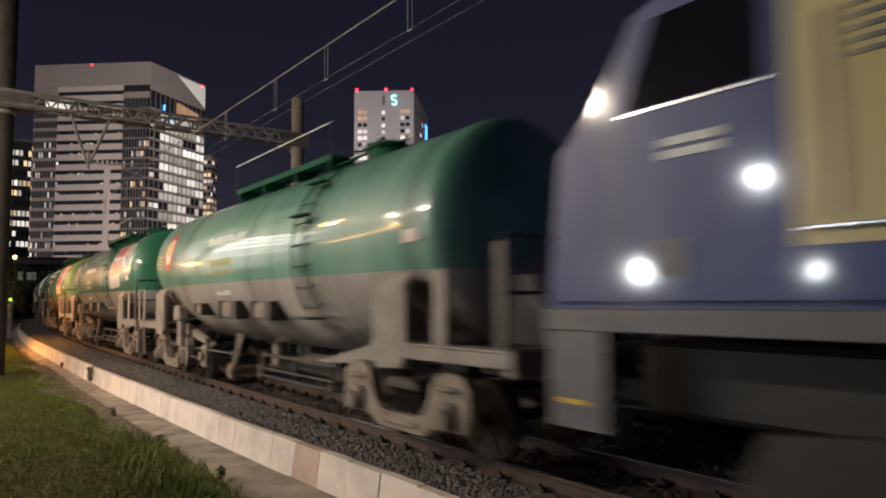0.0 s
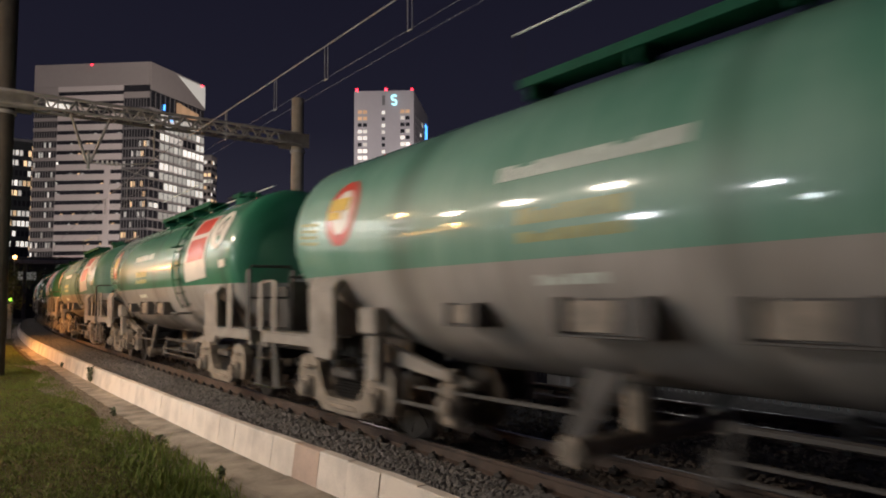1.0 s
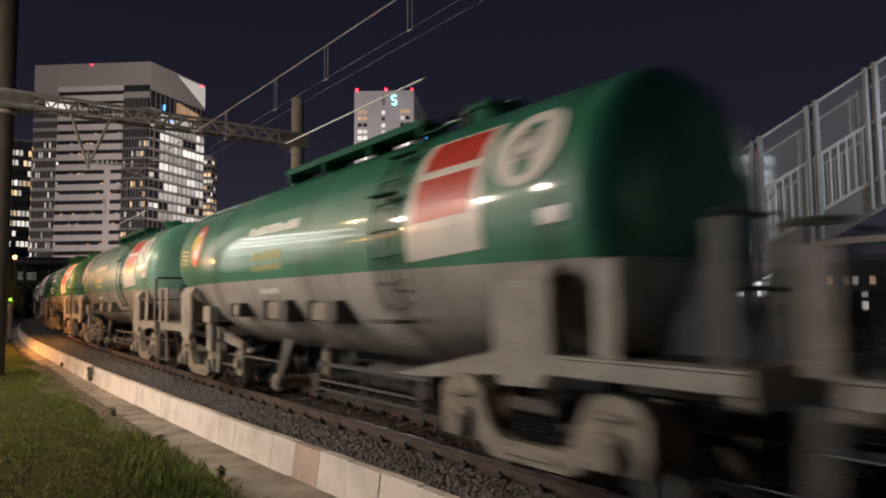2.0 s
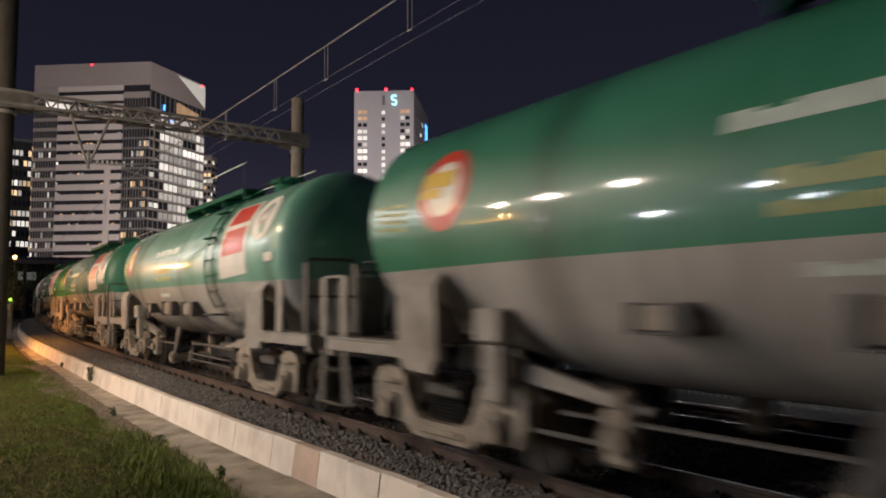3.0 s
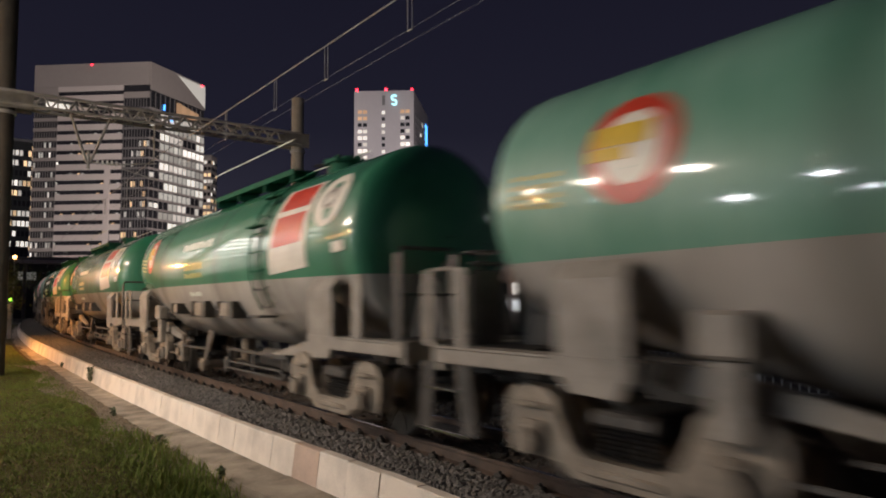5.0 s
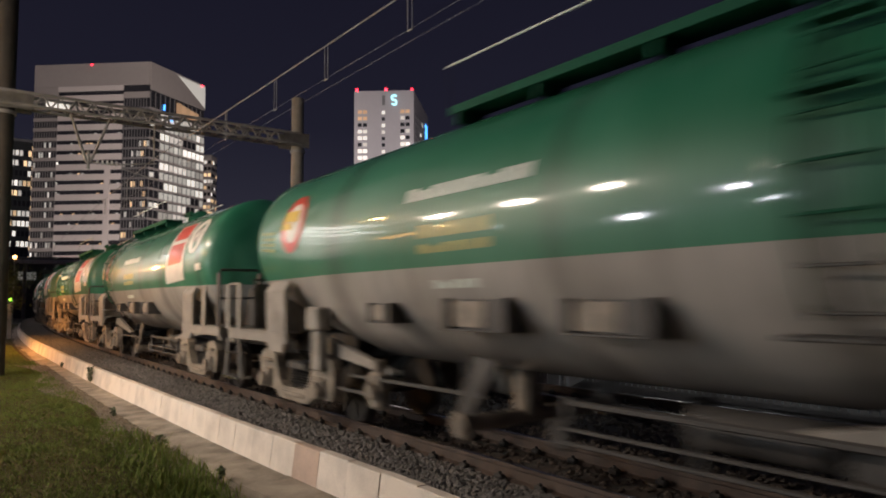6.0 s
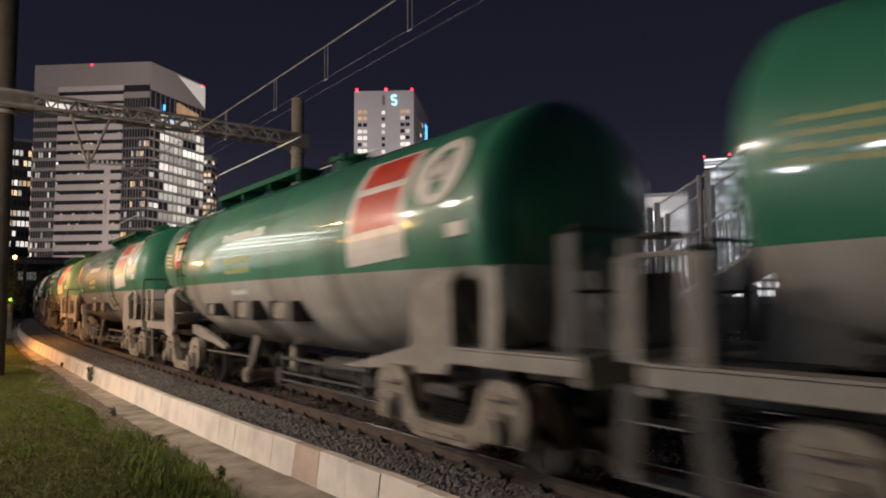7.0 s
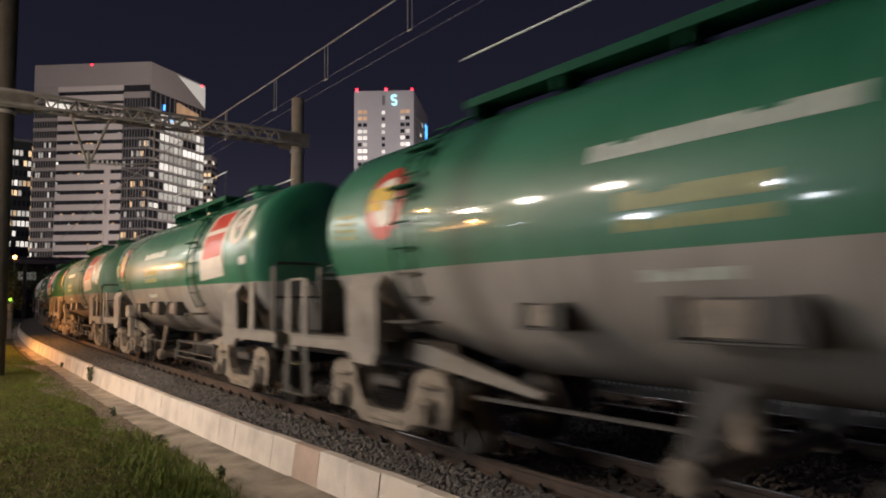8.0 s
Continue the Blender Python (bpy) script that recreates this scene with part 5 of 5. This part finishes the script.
far_block("pale_building", 29.3, 111, 5.2, 8, 19.0, -14, M_T1W, "pale building with lit windows beyond the tracks", 5, 3, [G_WHITE, G_DIM], 0.5)
far_block("pale_building", 36.5, 108, 6.5, 8, 17.8, -18, M_T1W, "pale building with lit windows beyond the tracks", 5, 3, [G_WHITE, G_BRIGHT], 0.6)
far_block("low_building", 6, 70, 9, 6, 5, -5, M_T1W, "low lit shop building beyond the tracks", 2, 5, [G_WHITE, G_BRIGHT], 0.8, 0.6)
far_block("low_building", 46, 60, 20, 8, 5.0, -30, M_BLIND, "dark low building with warm lit shop windows", 3, 30, [G_WARM, G_DUSK, G_WHITE], 0.28, 0.6)
far_block("low_building", -70, 118, 30, 10, 9, 15, M_BLIND, "dark low building beyond the bend", 3, 8, [G_DIM, G_WARM], 0.25, 1.0)

# ---------------------------------------------------------------- footbridge stair across the tracks
stair = thing("footbridge_stair", Matrix(), "white steel footbridge stair with balusters and clear screens", "stair")
P0, P1 = Vector((2.35, 15.35, 0.0)), Vector((12.0, 10.9, 6.37))
run = P1 - P0
flat = Vector((run.x, run.y, 0)).normalized()
back = Vector((-flat.y, flat.x, 0))
length = run.length
up = Vector((0, 0, 1))


def stair_pt(d, h=0.0, o=0.0):
    return P0 + run * (d / length) + up * h + back * o


def plank(bm, a, b, h0, h1, o, th):
    vv = []
    for oo in (o, o + th):
        for d, h in ((a, h0), (b, h0), (b, h1), (a, h1)):
            vv.append(bm.verts.new(stair_pt(d, h, oo)))
    for q in ((0, 1, 2, 3), (7, 6, 5, 4), (0, 4, 5, 1), (1, 5, 6, 2), (2, 6, 7, 3), (3, 7, 4, 0)):
        bm.faces.new([vv[i] for i in q])
    return bm


for o in (0.0, 2.0):
    part("stringer", plank(BM(), 0, length, -0.55, 0.0, o, 0.08), M_STAIRGREY, stair, "deep grey stair stringer")
    part("bottom_rail", plank(BM(), 0, length, 0.02, 0.10, o, 0.06), M_STAIR, stair)
    part("hand_rail", plank(BM(), 0, length, 1.14, 1.21, o, 0.06), M_STAIR, stair)
    part("top_rail", plank(BM(), 0, length, 2.22, 2.27, o, 0.05), M_STAIR, stair)
    d, i = 0.35, 0
    bm = BM()
    rod(bm, (0, 0, 0), (0, 0, 1.08), 0.020, 6)
    me_b = mesh_of("baluster", bm, M_STAIR)
    while d < length:
        piece("baluster", me_b, stair, Matrix.Translation(stair_pt(d, 0.08, o + 0.03)))
        d += 0.165
    d = 0.45
    while d < length:
        bm = BM()
        for dd in (-0.09, 0.09):
            p = stair_pt(d + dd, 0, o + 0.03)
            box(bm, (p.x, p.y, p.z + 0.90), (0.10, 0.10, 2.8), 0.01)
        part("post", bm, M_STAIRGREY, stair, "double grey steel post")
        pane = part("screen_panel", plank(BM(), d + 0.14, min(d + 1.05, length), 0.14, 2.20, o - 0.02, 0.012), M_PANE, stair, "clear screen panel")
        pane.visible_shadow = False
        d += 1.2
nst = 36
for i in range(nst):
    p = stair_pt((i + 0.5) * length / nst, 0.0, 1.04)
    bm = BM()
    box(bm, (0, 0, -0.02), (0.32, 1.9, 0.05), 0.006, Matrix.Translation(p) @ Matrix.Rotation(math.atan2(flat.y, flat.x), 4, "Z"))
    part("tread", bm, M_STAIRGREY, stair)
for d in (5.0, 10.5):
    p = stair_pt(d, 0, 1.0)
    bm = BM()
    rod(bm, (p.x, p.y, -0.7), (p.x, p.y, p.z - 0.55), 0.14, 14)
    part("column", bm, M_STAIRGREY, stair)
spot("stair_light", (12.9, 9.0, 6.2), (7.6, 13.0, 3.2), 1300, 62, (0.88, 0.95, 1.0), 0.15)

stair_lamp = thing("street_lamp", Matrix(), "cool white lamp on a post beside the stair", "street lamp", "street lamps beside the path")
part("pole", rod(BM(), (13.2, 8.7, -0.7), (13.2, 8.7, 6.3), 0.07, 10), M_TRUSS, stair_lamp)
part("head", box(BM(), (13.0, 8.9, 6.4), (0.6, 0.5, 0.12), 0.03), M_TRUSS, stair_lamp)

# fence behind the far track
fence = thing("fence", Matrix(), "dark steel picket fence behind the far track", "fence")
bm = BM()
box(bm, (0, 0, 0.45), (0.025, 0.025, 1.3))
me_p = mesh_of("picket", bm, M_STAIRGREY)
for i in range(170):
    s = -6 + i * 0.16
    piece("picket", me_p, fence, Matrix.Translation(track(s, 6.9, 0)))
for z in (0.0, 1.0):
    bm = BM()
    sweep(bm, [(6.88, z), (6.92, z), (6.92, z + 0.05), (6.88, z + 0.05)], -6, 21.2, 1.0)
    part("fence_rail", bm, M_STAIRGREY, fence)


# ---------------------------------------------------------------- lit shelter beside the path, outside the view
shelter_lit = thing("bicycle_shelter", Matrix(), "low shelter with a long orange strip light", "shelter")
part("roof", sweep(BM(), [(-13.6, 4.75), (-11.6, 4.75), (-11.6, 4.85), (-13.6, 4.95)], 17.6, 24.4, 1.7), M_TRUSS, shelter_lit)
for _s in (18.0, 21.0, 24.0):
    part("post", rod(BM(), track(_s, -13.3, -0.7), track(_s, -13.3, 4.8), 0.06, 8), M_TRUSS, shelter_lit)
part("strip_light", tube(BM(), [track(18.0 + 0.75 * k, -11.8, 4.6) for k in range(9)], 0.10, 8), G_STRIP, shelter_lit, "long orange strip light")

# ---------------------------------------------------------------- small things at the far bend
def street_lamp(s, lat, h, material, label, r=0.07, wide=1.0):
    p = track(s, lat, 0)
    q = track(s, lat + 1.0, 0)
    t = thing("street_lamp", Matrix(), label, "street lamp", "street lamps beside the path")
    bm = BM()
    rod(bm, (p.x, p.y, -0.7), (p.x, p.y, h), r, 12, r * 0.7)
    part("pole", bm, M_TRUSS, t, smooth=True)
    bm = BM()
    rod(bm, (p.x, p.y, h), (q.x, q.y, h + 0.25), 0.035, 8)
    part("arm", bm, M_TRUSS, t)
    bm = BM()
    box(bm, (q.x, q.y, h + 0.27), (0.5 * wide, 0.35 * wide, 0.10), 0.03)
    hd = part("head", bm, M_TRUSS, t)
    bm = BM()
    box(bm, (q.x, q.y, h + 0.16), (0.42 * wide, 0.28 * wide, 0.12), 0.03)
    part("lens", bm, material, hd)
    return t


# poles and heads for all of STREET, the three added key lamps included
for _s, _lat, _h, _e, _c, _d in STREET:
    street_lamp(_s, _lat - 1.0, _h + 0.1, G_LAMP if _c[2] > 0.4 else G_ORANGE, "grey street lamp on a tall pole, lit")
for _s, _lat, _h in ((43.0, -20.0, 10.0), (25.0, -20.0, 4.6)):
    street_lamp(_s, _lat - 1.0, _h, G_COOL, "cool white street lamp on a pole, lit", wide=1.6)
street_lamp(35, -7.6, 4.3, G_ORANGE, "sodium street lamp glowing orange")
SIG = Vector((-27.24, 41.93, 0))
sig = thing("ground_signal", Matrix.Translation(SIG), "small trackside signal post showing green", "signal")
bm = BM()
rod(bm, (0, 0, -0.7), (0, 0, 1.8), 0.11, 10)
part("post", bm, M_WALL, sig)
bm = BM()
box(bm, (0, 0, 2.0), (0.22, 0.22, 0.4), 0.04)
hd = part("head", bm, M_BLACK, sig)
bm = BM()
_d = (Vector((0, 0, EYE_H)) - SIG).normalized()
bmesh.ops.create_uvsphere(bm, u_segments=12, v_segments=8, radius=0.08, matrix=Matrix.Translation((_d.x * 0.14, _d.y * 0.14, 1.97)))
part("lens", bm, G_GREEN, hd, "green signal light")
# lamp with globe at the bend and strip light on the far shelter
bm = BM()
p = Vector((-48.8, 75.6, 0))
rod(bm, (p.x, p.y, -0.7), (p.x, p.y, 6.9), 0.06, 8)
far_lamp = thing("street_lamp", Matrix(), "far street lamp with an orange globe", "street lamp", "street lamps beside the path")
part("pole", bm, M_TRUSS, far_lamp)
bm = BM()
bmesh.ops.create_uvsphere(bm, u_segments=12, v_segments=8, radius=0.22, matrix=Matrix.Translation((p.x, p.y, 7.0)))
part("globe", bm, G_ORANGE, far_lamp)
shelter = thing("far_footbridge", Matrix(), "far footbridge with a lit edge strip", "footbridge")
bm = BM()
box(bm, (0, 0, 0), (13, 2.5, 0.5), 0.05, pose(-59, 104, 8.1, 0, 0, 25))
part("deck", bm, M_T1W, shelter)
bm = BM()
for x in (-5.5, 5.5):
    box(bm, (x, 0, -4.5), (0.5, 0.5, 8.6), 0.05, pose(-59, 104, 8.1, 0, 0, 25))
part("pier", bm, M_POLE, shelter)


def tree(x, y, h, seed, label):
    rng = random.Random(seed)
    p = Vector((x, y, -0.75))
    t = thing("tree", Matrix.Translation(p), label, "tree", "trees by the bend")
    bm = BM()
    rod(bm, (0, 0, -0.2), (0.1, 0, h * 0.5), 0.14, 8, 0.08)
    tips = []
    for k in range(7):
        a = k * 0.9 + rng.random()
        q = (math.cos(a) * h * 0.22, math.sin(a) * h * 0.22, h * rng.uniform(0.55, 0.85))
        rod(bm, (0.08, 0, h * rng.uniform(0.3, 0.5)), q, 0.05, 6, 0.015)
        tips.append(q)
    part("trunk", bm, M_BARK, t)
    vs, fs = [], []
    for i in range(2200):
        q = rng.choice(tips)
        c = [q[j] + rng.gauss(0, h * 0.085) for j in range(3)]
        a, b = rng.random() * 6.28, rng.uniform(-1, 1)
        r = rng.uniform(0.05, 0.11)
        ax = Vector((math.cos(a), math.sin(a), b)).normalized()
        ay = ax.orthogonal().normalized()
        k = len(vs)
        cv = Vector(c)
        vs += [cv + ax * r, cv + ay * r * 0.5, cv - ax * r, cv - ay * r * 0.5]
        fs.append((k, k + 1, k + 2, k + 3))
    me = bpy.data.meshes.new("crown")
    me.from_pydata([tuple(v) for v in vs], [], fs)
    me.materials.append(M_LEAF)
    c = new("crown", me)
    c.parent = t
    return t


tree(-25.6, 37.4, 5.0, 1, "small dark tree beside the turf bank")
tree(-39.5, 58.5, 6.2, 2, "dark leafy tree by the bend")
tree(-46.5, 78.0, 7.0, 3, "dark leafy tree by the bend")

motions()
